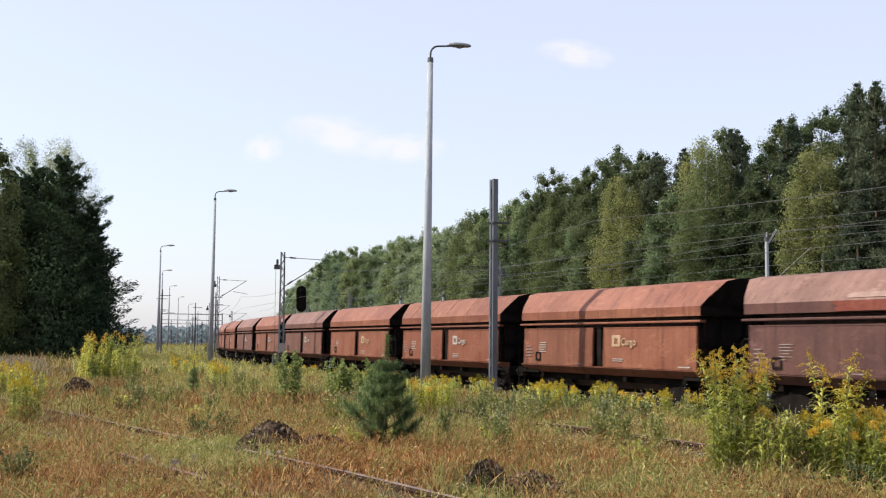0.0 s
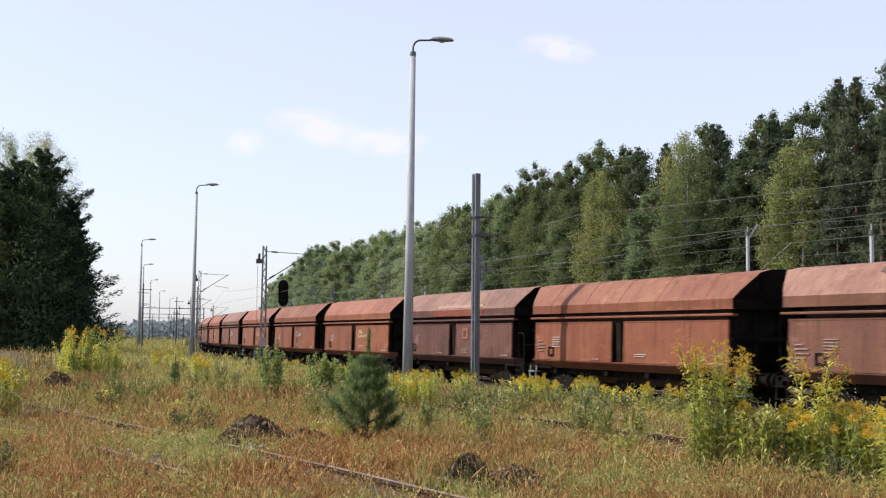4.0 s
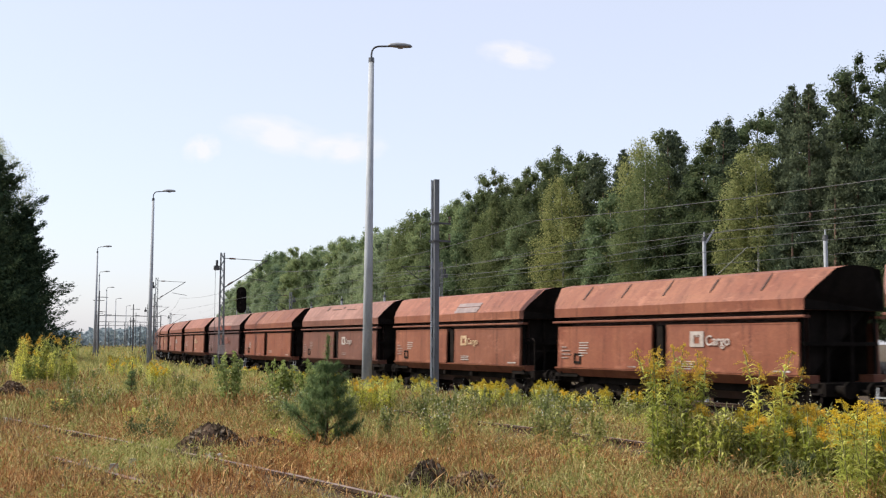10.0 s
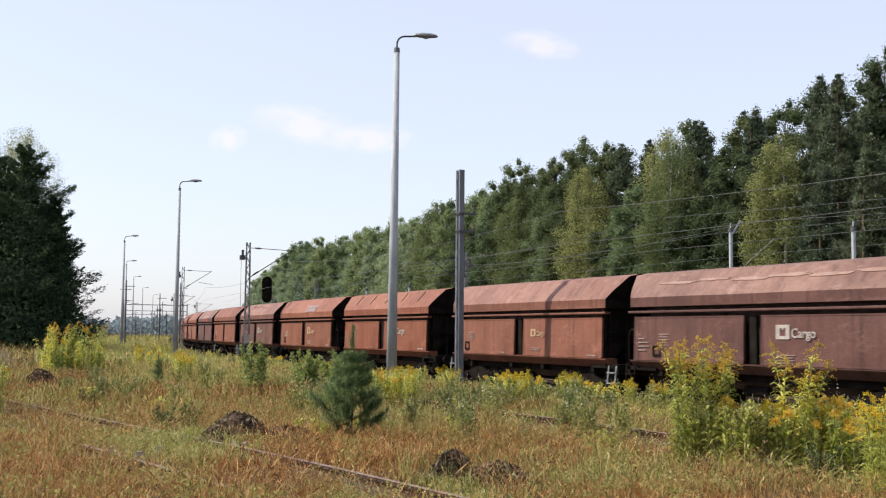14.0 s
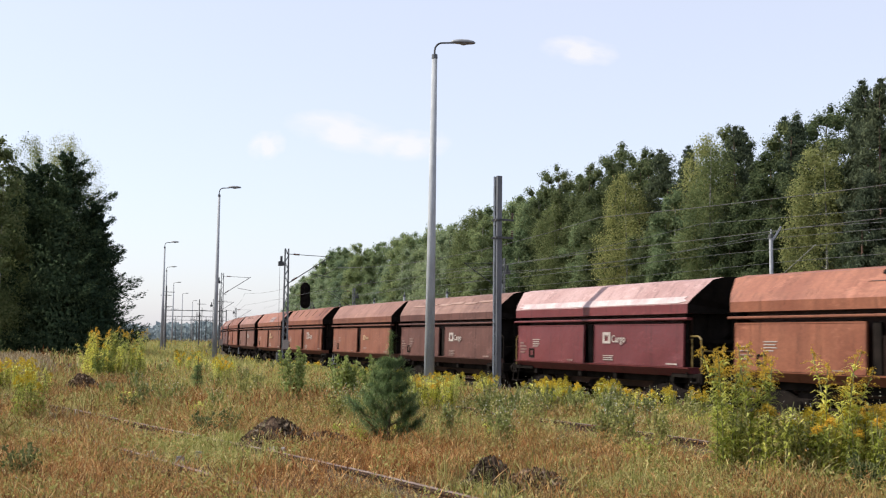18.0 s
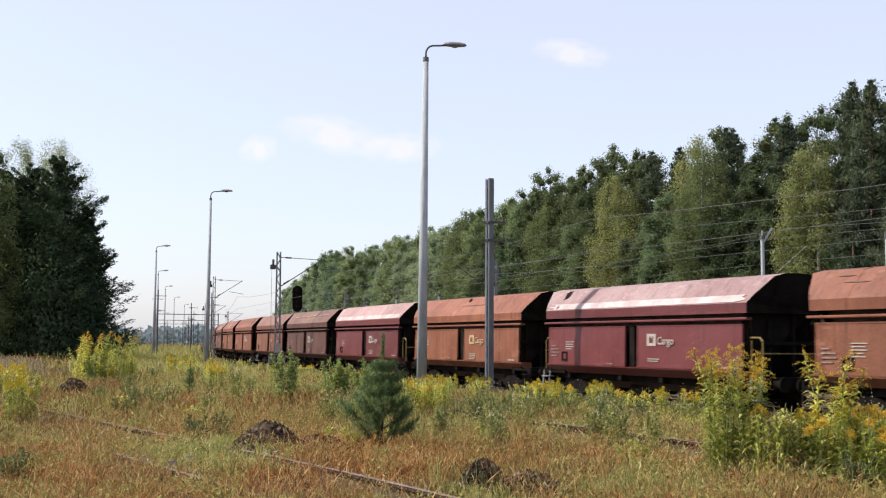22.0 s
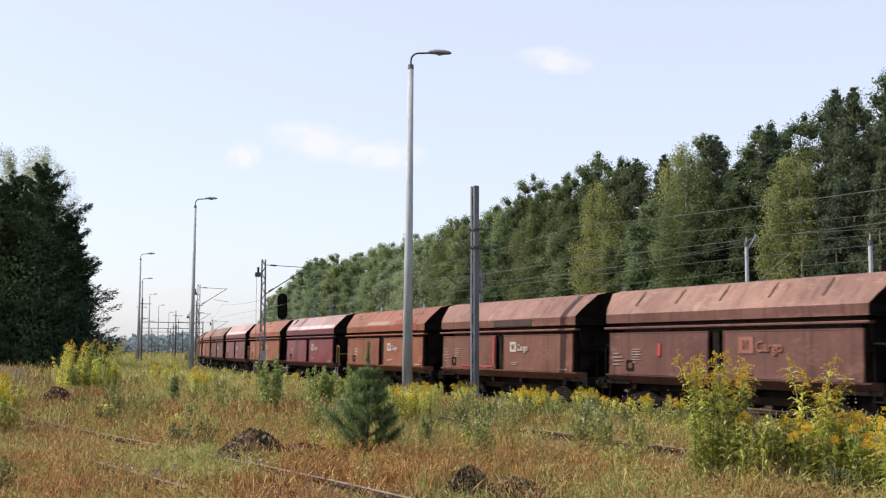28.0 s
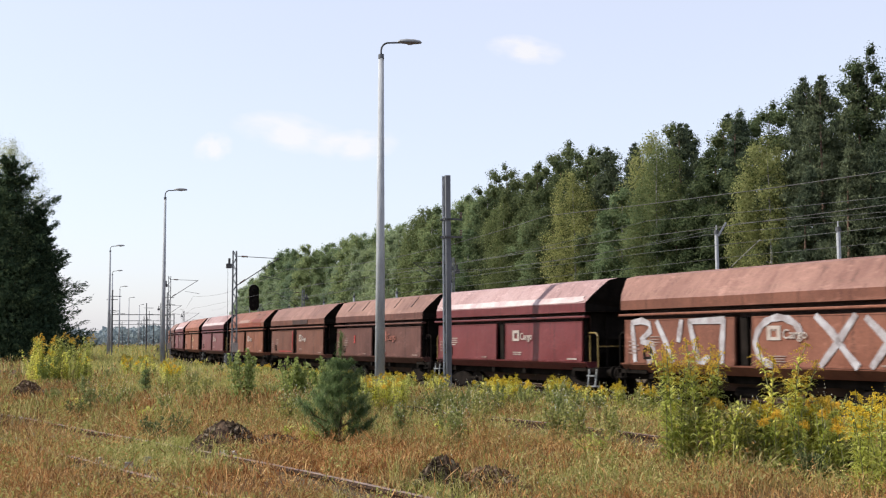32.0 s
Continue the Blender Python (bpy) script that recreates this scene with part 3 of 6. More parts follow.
def bogie_frame_geo():
    g = Geo()
    for s in (-1, 1):
        x0, x1 = sorted((s * 0.94, s * 1.08))
        ring = [(-1.25, 0.42), (-0.65, 0.42), (-0.35, 0.28), (0.35, 0.28), (0.65, 0.42), (1.25, 0.42), (1.25, 0.62), (0.7, 0.66), (0.3, 0.82), (-0.3, 0.82), (-0.7, 0.66), (-1.25, 0.62)]
        n = len(ring)
        vs = [(x0, y, z) for y, z in ring] + [(x1, y, z) for y, z in ring]
        g.add(vs, [tuple(range(n - 1, -1, -1)), tuple(range(n, 2 * n))] + [(i, (i + 1) % n, n + (i + 1) % n, n + i) for i in range(n)])
        for y in (-0.9, 0.9):
            g.tube((s * 1.0, y, 0.46), (s * 1.17, y, 0.46), 0.15, 0.13, 10)
        for y in (-0.17, 0.0, 0.17):
            g.tube((s * 1.0, y, 0.33), (s * 1.0, y, 0.62), 0.07, 0.07, 8)
    g.box(-1.0, 1.0, -0.22, 0.22, 0.55, 0.86)
    return g


def wheelset_geo():
    g = Geo()
    g.tube((-1.0, 0, 0), (1.0, 0, 0), 0.08, 0.08, 10)
    for s in (-1, 1):
        g.tube((s * 0.68, 0, 0), (s * 0.715, 0, 0), 0.485, 0.475, 24)
        g.tube((s * 0.715, 0, 0), (s * 0.82, 0, 0), 0.46, 0.457, 24)
        g.tube((s * 0.82, 0, 0), (s * 0.86, 0, 0), 0.2, 0.16, 12)
    return g


def slab(y0, y1, z0, z1, x=-1.514, lean=True):
    """A thin painted patch on the camera's side of a wagon; y runs away from the reader's right."""
    g = Geo()
    a = (x - 0.0) if not lean else x + 0.026 * (z0 - 1.4)
    b = (x - 0.0) if not lean else x + 0.026 * (z1 - 1.4)
    vs = [(a, y0, z0), (a, y1, z0), (b, y1, z1), (b, y0, z1)]
    return g.add(vs + [(p + 0.012, q, r) for p, q, r in vs], [(3, 2, 1, 0), (4, 5, 6, 7), (0, 1, 5, 4), (1, 2, 6, 5), (2, 3, 7, 6), (3, 0, 4, 7)])


def mark(w, name, rects, mat, label=""):
    g = Geo()
    for r in rects:
        h = slab(*r)
        g.add(h.v, h.f)
    return part(name, g, MAT[mat], w, label)


LETTERS = {}


def word_mesh(body, size, mat):
    """A painted word as a thin mesh on a wagon's side, its first letter towards +y."""
    if (body, size, mat) not in LETTERS:
        cu = bpy.data.curves.new("lettering", "FONT")
        cu.body, cu.size, cu.extrude, cu.offset = body, size, 0.004, 0.012 * size
        ob = new("lettering", cu)
        me = bpy.data.meshes.new_from_object(ob.evaluated_get(bpy.context.evaluated_depsgraph_get()))
        bpy.data.objects.remove(ob)
        for v in me.vertices:
            x, y, z = v.co
            v.co = (-z + 0.026 * y, -x, y)
        me.materials.clear()
        me.materials.append(MAT[mat])
        LETTERS[body, size, mat] = me
    return LETTERS[body, size, mat]


def logo(w, mat, y=-0.75, z=2.02, k=1.0):
    """A square badge with an open middle, and the painted word beside it."""
    a = 0.66 * k
    mark(w, "badge", [(y - a, y, z, z + 0.11 * k), (y - a, y, z + 0.39 * k, z + 0.5 * k), (y - 0.19 * k, y, z + 0.11 * k, z + 0.39 * k), (y - a, y - a + 0.19 * k, z + 0.11 * k, z + 0.39 * k),
                      (y - 0.37 * k, y - 0.29 * k, z + 0.32 * k, z + 0.39 * k)], mat, "square painted badge")
    t = part("lettering", word_mesh("Cargo", round(0.45 * k, 3), mat), None, w, "painted word on the side door")
    t.location = (-1.515 + 0.026 * (z - 1.4), y - a - 0.09 * k, z + 0.06 * k)


def on_roof(w, name, y, f, ry, rf, mat, seed, strip=0, label="", square=False):
    """A worn, stained or sunlight-painted patch on the near roof slope: strip 0 the slope, 1 the fold under it, 2 the
    upright edge.
    """
    (xa, za), (xb, zb) = ((ROOF_RING[9], ROOF_RING[8]), (ROOF_RING[10], ROOF_RING[9]), ((-1.46, 3.08), (-1.46, 3.38)))[strip]
    d = Vector((xb - xa, 0, zb - za))
    n = Vector((-d.z, 0, d.x)).normalized()
    rnd = random.Random(seed)
    ring = []
    for i in range(16):
        a = 2 * math.pi * i / 16
        c, q = math.cos(a), math.sin(a)
        k = 1.0 / max(abs(c), abs(q)) if square else 1.0
        j = rnd.uniform(0.93, 1.04) if square else rnd.uniform(0.6, 1.15)
        ring.append(Vector((xa, y + ry * c * k * j, za)) + d * min(0.98, max(0.02, f + rf * q * k * j)))
    g = Geo()
    g.add([p + n * 0.022 for p in ring] + [p - n * 0.004 for p in ring], [tuple(range(16)), tuple(range(31, 15, -1))] + [(i, 16 + i, 16 + (i + 1) % 16, (i + 1) % 16) for i in range(16)])
    part(name, g, MAT[mat], w, label)


def roof_marks(w, number):
    """What sets single roofs apart."""
    if number == 12:
        on_roof(w, "repainted_strip", -0.4, 0.5, 2.6, 0.46, "redpaint", 1, 2, "fresh red strip along the roof edge", True)
        on_roof(w, "roof_patch", -0.6, 0.5, 2.3, 0.3, "patch", 2, 1, "pale repaired roof plate", True)
    if number == 14:
        for k, (y, f, ry, rf) in enumerate(((2.6, 0.72, 0.16, 0.2), (1.2, 0.6, 0.9, 0.05), (0.2, 0.75, 0.12, 0.16), (-1.2, 0.5, 0.8, 0.04))):
            on_roof(w, "soot_stain", y, f, ry, rf, "stain", 10 + k)
    if number == 15:
        on_roof(w, "roof_patch", -1.2, 0.16, 1.0, 0.15, "greypatch", 3, 0, "grey repaired roof plate", True)
        on_roof(w, "roof_patch", -1.2, 0.5, 1.0, 0.45, "greypatch", 4, 1, "grey repaired roof plate", True)
    if number in (16, 24):
        for k in range(5):
            on_roof(w, "rust_streak", 4.3 - 2.1 * k, 0.45, 0.045, 0.5, "grime_shade", 20 + k)
    if number == 18:
        for k in range(6):
            on_roof(w, "worn_patch", 3.8 - 1.6 * k, 0.35 + 0.1 * (k % 2), 0.9, 0.1, "patch", 30 + k)
    if number == 20:
        on_roof(w, "soot_stain", 0.2, 0.8, 0.16, 0.16, "soot", 5, 0, "black oily stain")
        on_roof(w, "soot_stain", -1.5, 0.75, 0.2, 0.06, "stain", 6)
        on_roof(w, "soot_stain", -0.6, 0.33, 1.6, 0.03, "stain", 7)
    if number == 21:
        on_roof(w, "soot_stain", 4.9, 0.65, 0.2, 0.35, "soot", 8, 0, "black oily stain")
        on_roof(w, "soot_stain", 5.0, 0.5, 0.12, 0.4, "stain", 9, 1)
    if number == 22:
        on_roof(w, "repainted_strip", -1.6, 0.5, 3.4, 0.46, "redpaint", 11, 2, "red strip along the roof edge", True)
        on_roof(w, "roof_patch", 0.7, 0.5, 1.7, 0.4, "patch", 12, 1, "pale repaired roof plate", True)
        on_roof(w, "roof_patch", -3.2, 0.5, 1.5, 0.4, "redpaint", 13, 1, "red repaired roof plate", True)
        for k, (y, f, ry) in enumerate(((4.9, 0.7, 0.3), (4.4, 0.35, 0.5), (-2.2, 0.6, 0.9), (-4.2, 0.5, 0.7))):
            on_roof(w, "soot_stain", y, f, ry, 0.035, "stain", 40 + k)
    if number == 23:
        on_roof(w, "roof_patch", -1.0, 0.5, 1.6, 0.42, "grime_shade", 14, 2, "dark repaired roof edge", True)
    # the fold's bright band of sun, laid on as a pale strip
    if number in (19, 21, 25):
        on_roof(w, "pale_strip", 0.0, 0.5, 5.5, 0.44, "litwine", 15, 1, "pale strip painted as sunlight on the roof fold", True)


def lines(w, name, y, z, widths, mat="white", h=0.05, gap=0.105):
    mark(w, name, [(y - v, y, z - i * gap, z - i * gap + h) for i, v in enumerate(widths)], mat)


STYLES = {
    "rust": ("rust-orange", "white"), "red": ("red-oxide", "white"), "brown": ("faded brown", "amber"),
    "pink": ("pinkish rust", "amber"), "wine": ("clean wine-red", "white"), "plum": ("dark plum-brown", "amber"),
}
# from the far end (first) to the last wagon seen; index 11 is number 0
TRAIN = ["brown", "rust", "red", "brown", "pink", "rust", "brown", "rust", "brown", "rust", "red", "rust",
         "plum", "red", "brown", "rust", "red", "pink", "plum", "wine", "rust", "wine", "rust", "brown", "plum", "wine", "graffiti", "rust"]


def build_wagon(number, paint):
    mat = "pink" if paint == "graffiti" else paint
    tone, ink = STYLES[mat]
    rnd = random.Random(100 + number)
    if paint == "graffiti":
        label = "brown hopper wagon with white graffiti across its side doors"
    elif paint == "wine":
        label = "clean wine-red hopper wagon with white markings, on rails"
    else:
        label = f"weathered {tone} covered hopper wagon in a moving freight train"
    w = thing("hopper_wagon", Matrix(), label, "freight wagon", "wagons of the freight train")
    P = lambda name, key, build, m=mat, lab="": part(name, shared(key, build, m), None, w, lab)
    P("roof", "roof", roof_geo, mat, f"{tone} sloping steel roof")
    # hopper coloured dark for the shade beneath and behind the doors
    P("hopper", "hopper", core_geo, "grime_shade")
    for i in range(5 if number % 3 == 1 and paint != "wine" and number != 16 else 0):
        s = P("roof_seam", "roof_seam", seam_geo)
        s.location = (0, -4.4 + 2.2 * i + rnd.uniform(-0.1, 0.1), 0)
    for s in (-1, 1):
        P("side_door", f"door_a{s}", lambda: door_geo(-5.6, -0.25, s), mat, f"{tone} side discharge door")
        P("side_door", f"door_b{s}", lambda: door_geo(0.45, 5.6, s), mat, f"{tone} side discharge door")
        P("side_sill", f"sill{s}", lambda: sill_geo(s), mat, "lower side sill in the shade")
        P("ledge", f"ledge{s}", lambda: ledge_geo(s), mat, "narrow sunlit ledge under the roof")
        # post painted near black for the shade of the recess between doors
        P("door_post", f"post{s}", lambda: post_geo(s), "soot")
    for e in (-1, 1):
        # end parts in black that carries the shade of the sunless ends
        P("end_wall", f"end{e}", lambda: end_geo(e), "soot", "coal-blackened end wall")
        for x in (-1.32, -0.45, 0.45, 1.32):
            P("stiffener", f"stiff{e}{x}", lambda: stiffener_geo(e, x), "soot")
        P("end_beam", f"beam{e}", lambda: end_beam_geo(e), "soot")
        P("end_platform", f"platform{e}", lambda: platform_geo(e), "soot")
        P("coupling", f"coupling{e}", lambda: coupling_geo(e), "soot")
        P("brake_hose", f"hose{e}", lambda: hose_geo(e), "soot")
        if paint in ("wine", "graffiti") or number % 3 == 0:
            P("handrail", f"handrail{e}", lambda: handrail_geo(e), "yellow" if paint == "wine" else "soot", "bent tube handrail")
        for s in (-1, 1):
            P("buffer", f"buffer{e}{s}", lambda: buffer_geo(e, s), "soot")
            P("step", f"step{e}{s}", lambda: step_geo(e, s), "galv" if s < 0 and number % 4 == 1 else "soot")
        # running gear in the same black, standing in for shade below the wagon
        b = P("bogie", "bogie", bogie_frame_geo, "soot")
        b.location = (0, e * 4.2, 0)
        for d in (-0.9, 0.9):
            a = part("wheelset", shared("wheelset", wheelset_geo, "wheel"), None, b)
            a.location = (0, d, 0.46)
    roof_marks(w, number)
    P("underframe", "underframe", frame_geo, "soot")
    # markings on the side towards the meadow
    ink = "amber" if (ink == "amber" and number % 2 and number != 23) or number in (9, 11, 15, 20) else "white"
    small = "faint" if mat in ("plum", "brown", "pink") else "white"
    if number in (12, 24):
        logo(w, "dullred", -0.95, 2.1, 0.95)
    elif number not in (4, 13):
        logo(w, ink, -1.35 if number == 16 else -0.85, 2.1, {16: 0.9, 17: 0.55}.get(number, 0.78))
    lines(w, "text_bar", -0.9, 1.66, [0.66, 0.6, 0.64, 0.5][: rnd.choice((2, 3, 4))], small, 0.028, 0.07)
    lines(w, "text_bar", 5.35, 2.05, [0.3, 0.5, 0.55, 0.4], "faint", 0.04, 0.12)
    lines(w, "text_bar", 4.3, 2.2, [0.55, 0.5, 0.55, 0.4, 0.5, 0.25][: rnd.choice((4, 5, 6))], small if number != 12 else "faint", 0.03, 0.085)
    mark(w, "hatch_frame", [(4.2, 4.6, 1.52, 1.60), (4.2, 4.6, 1.80, 1.86), (4.2, 4.27, 1.60, 1.80), (4.53, 4.6, 1.60, 1.80)], "soot")
    lines(w, "text_bar", 1.6, 1.45, [0.4], "faint", 0.04)
    lines(w, "text_bar", -4.7, 1.45, [0.6], small, 0.045)
    if number == 23:
        mark(w, "red_stripe", [(0.7, 3.6, 1.47, 1.53), (0.52, 0.66, 1.6, 2.72)], "redmark", "broad red painted stripes")
    if number == 24:
        mark(w, "red_stripe", [(2.75, 2.9, 2.0, 2.4), (-1.5, -0.95, 1.5, 1.56)], "redmark", "small red painted marks")
    if paint == "graffiti":
        graffiti(w)
    return w


def stroke(g, pts, wid):
    """A broad brush stroke over the side doors through points (y, z)."""
    P = [Vector((0, y, z)) for y, z in pts]
    n, vs = len(P), []
    for k, p in enumerate(P):
        d = (P[min(k + 1, n - 1)] - P[max(k - 1, 0)]).normalized()
        q = Vector((0, -d.z, d.y)) * (wid / 2 * (0.85 + 0.3 * (k % 2)))
        for v in (p - q, p + q):
            vs += [(-1.511 + 0.026 * (v.z - 1.4), v.y, v.z), (-1.495 + 0.026 * (v.z - 1.4), v.y, v.z)]
    fs = [(2, 3, 1, 0), (4 * n - 4, 4 * n - 3, 4 * n - 1, 4 * n - 2)]
    for k in range(n - 1):
        a, b = 4 * k, 4 * k + 4
        fs += [(a, b, b + 2, a + 2), (a + 3, b + 3, b + 1, a + 1), (a + 1, b + 1, b, a), (a + 2, b + 2, b + 3, a + 3)]
    g.add(vs, fs)


def graffiti(w):
    arc = lambda y, z, ry, rz, a, b, n=10: [(y + ry * math.cos(radians(a + (b - a) * i / n)), z + rz * math.sin(radians(a + (b - a) * i / n))) for i in range(n + 1)]
    shapes = [
        [[(5.2, 2.68), (5.1, 2.1), (5.02, 1.43)], [(5.25, 2.66), (4.7, 2.72), (4.3, 2.62), (4.25, 2.4), (4.75, 2.1)], [(4.75, 2.08), (4.15, 1.98), (4.05, 1.75), (4.25, 1.48), (4.4, 1.43)]],
        [[(3.95, 2.7), (3.5, 2.05), (3.15, 1.43)], [(2.75, 2.72), (2.82, 2.4), (2.9, 2.05)]],
        [[(2.4, 2.7), (2.2, 2.1), (1.95, 1.43)], [(2.45, 2.66), (0.85, 2.68)], [(0.88, 2.72), (0.95, 2.1), (0.98, 1.43)], [(2.0, 1.5), (1.75, 1.5), (1.5, 1.62)]],
        [arc(-1.28, 2.05, 0.88, 0.66, -75, 160, 16)[::-1]],
        [[(-2.6, 2.74), (-3.15, 2.3), (-3.6, 1.8), (-4.0, 1.42)], [(-3.95, 2.74), (-3.4, 2.1), (-2.75, 1.42)]],
        [[(-4.25, 2.66), (-4.8, 2.2), (-5.3, 1.7), (-5.5, 1.42)], [(-5.5, 2.74), (-5.0, 2.1), (-4.4, 1.42)]],
    ]
    for letter in shapes:
        for pts in letter:
            g = Geo()
            stroke(g, pts, 0.19)
            part("graffiti_stroke", g, MAT["spray"], w, "white sprayed graffiti stroke")


WAGONS = [build_wagon(i, p) for i, p in enumerate(TRAIN)]
# how far the near roof corner of wagon 11 has come along y, by the second
TRAVEL = [(0, 27.41), (3, 45.62), (6, 63.83), (9, 82.04), (12, 100.21), (15, 118.34), (18, 136.46), (21, 154.53), (24, 172.55), (28, 196.59), (30, 208.65), (32, 220.75)]
# by how much each wagon stands before (+) or behind (-) an even spacing, from number 11 on
SLACK = [0.35, 0.27, 0.71, 0.58, 0.55, 0.38, -0.31, 0.22, 0.16, 0.04, -0.08, -0.68, -0.73, -0.78, -0.30, -0.39, -0.4]


def travelled(t):
    for (a, p), (b, q) in zip(TRAVEL, TRAVEL[1:]):
        if t <= b:
            return p + (q - p) * (t - a) / (b - a)
    return TRAVEL[-1][1]


def motions():
    for i, w in enumerate(WAGONS):
        rows = []
        for t in range(0, 33):
            y = travelled(t) + PITCH * (11 - i) + HALF + OVER + (SLACK[i - 11] if i >= 11 else 0.4)
            rows.append((t, pose(track_x(y), y, 0.0, 0, 0, heading(y))))
        walk(w, rows)


# ---- lamps, masts and wires ----
def build_lamp(height, foot=0.2, top=0.1):
    """A round concrete column with a bent steel arm and a flat oval lantern, in its own space."""
    t = thing("street_lamp", Matrix(), "tall grey concrete yard lamp with a bent arm and oval lantern", "street lamp", "lamps along the tracks")
    g = Geo()
    g.tube((0, 0, -0.4), (0, 0, height), foot, top, 16)
    part("column", g, MAT["concrete"], t, "tapered concrete column", True)
    g = Geo()
    g.tube((0, 0, height - 0.12), (0, 0, height + 0.05), top + 0.012, top + 0.006, 14)
    part("collar", g, MAT["mast"], t)
    g = Geo()
    pts = [(0, 0, height), (0, 0, height + 0.2)] + [(0.28 - 0.28 * math.cos(radians(a)), 0, height + 0.2 + 0.3 * math.sin(radians(a))) for a in (20, 40, 60, 80, 90)] + [(0.75, 0, height + 0.53)]
    g.path(pts, 0.035, 8)
    part("arm", g, MAT["darksteel"], t)
    g = Geo()
    n = 12
    rings = [(0.62, 0.06, 0.05), (0.70, 0.12, 0.09), (0.95, 0.17, 0.13), (1.25, 0.17, 0.12), (1.45, 0.12, 0.08), (1.52, 0.05, 0.03)]
    for k, (x, wy, wz) in enumerate(rings):
        g.v += [(x, wy * math.cos(2 * math.pi * i / n), height + 0.55 + (wz if math.sin(2 * math.pi * i / n) > 0 else wz * 0.45) * math.sin(2 * math.pi * i / n)) for i in range(n)]
        if k:
            g.f += [((k - 1) * n + i, (k - 1) * n + (i + 1) % n, k * n + (i + 1) % n, k * n + i) for i in range(n)]
    g.f += [tuple(range(n - 1, -1, -1)), tuple(range((len(rings) - 1) * n, len(rings) * n))]
    head = part("lantern", g, MAT["lampshell"], t, "flat grey oval lantern", True)
    g = Geo()
    g.tube((1.08, 0, height + 0.50), (1.08, 0, height + 0.47), 0.13, 0.10, 12)
    part("glass", g, MAT["galv"], head)
    return t


LAMPS = [(18.4, 78.0), (22.9, 121.0), (31.6, 165.0), (42.0, 212.0), (54, 262), (66.7, 310)]
build_lamp(12.55).matrix_basis = pose(16.8, 37.8, ground_z(16.8, 37.8) - 0.05, 0.0, 0.35, -18)
lamp = build_lamp(11.2, 0.17, 0.085)
build_lamp(11.9, 0.17, 0.085).matrix_basis = pose(*LAMPS[0], ground_z(*LAMPS[0]) - 0.05, 0.0, 0.2, -18 + heading(LAMPS[0][1]))
for k, (x, y) in enumerate(LAMPS[1:]):
    m = pose(x, y, ground_z(x, y) - 0.05, 0.0, 0.2, -18 + heading(y))
    if k == 0:
        lamp.matrix_basis = m
    else:
        copy_thing(lamp, m)


def channel_geo(h, s):
    """One upright steel channel of a mast, its flanges turned to its fellow."""
    y, t, w = 0.16, 0.013, 0.115
    ring = [(-0.097, y), (0.097, y), (0.097, y - w), (0.097 - t, y - w), (0.097 - t, y - t), (t - 0.097, y - t), (t - 0.097, y - w), (-0.097, y - w)]
    ring = [(a, b * s) for a, b in ring]
    n = len(ring)
    up = [(i, (i + 1) % n, n + (i + 1) % n, n + i) for i in range(n)]
    caps = [(n, n + 1, n + 4, n + 5), (n + 1, n + 2, n + 3, n + 4), (n + 5, n + 6, n + 7, n)]
    return Geo().add([(a, b, -0.5) for a, b in ring] + [(a, b, h) for a, b in ring], up + caps)


def build_mast(x, y, h, arms=2, turn=0.0):
    t = thing("catenary_mast", pose(x, y, ground_z(x, y), 0, 0, turn), "slotted grey steel catenary mast of two channels with short brackets", "catenary mast", "masts along the railway")
    for s in (-1, 1):
        # far channel paled for its sunlit flange, near one darkened for its shaded web
        part("channel", channel_geo(h, s), MAT["mast" if s < 0 else "concrete"], t)
    z = 0.5
    plate = Geo()
    plate.box(-0.09, 0.09, -0.05, 0.05, 0, 0.3)
    me = plate.mesh("batten")
    while z < h:
        part("batten", me, MAT["mast"], t).location = (0, 0, min(z, h - 0.22))
        z += 0.72
    for k in range(arms):
        z = h - 1.62 - 0.65 * k
        g = Geo()
        g.bar((-0.12, -0.19, z), (0.55, -0.19, z), 0.05, 0.07)
        g.bar((-0.13, -0.19, z), (-0.13, 0.19, z), 0.05, 0.07)
        bracket = part("bracket", g, MAT["darksteel"], t)
        g = Geo()
        g.tube((0.5, -0.19, z), (0.5, -0.19, z + 0.12), 0.015, 0.015, 6)
        for q in range(3):
            g.tube((0.5, -0.19, z + 0.08 + 0.07 * q), (0.5, -0.19, z + 0.12 + 0.07 * q), 0.06, 0.04, 8)
        part("insulator", g, MAT["insul"], bracket)
    return t


build_mast(19.0, 36.7, 8.07, 2)


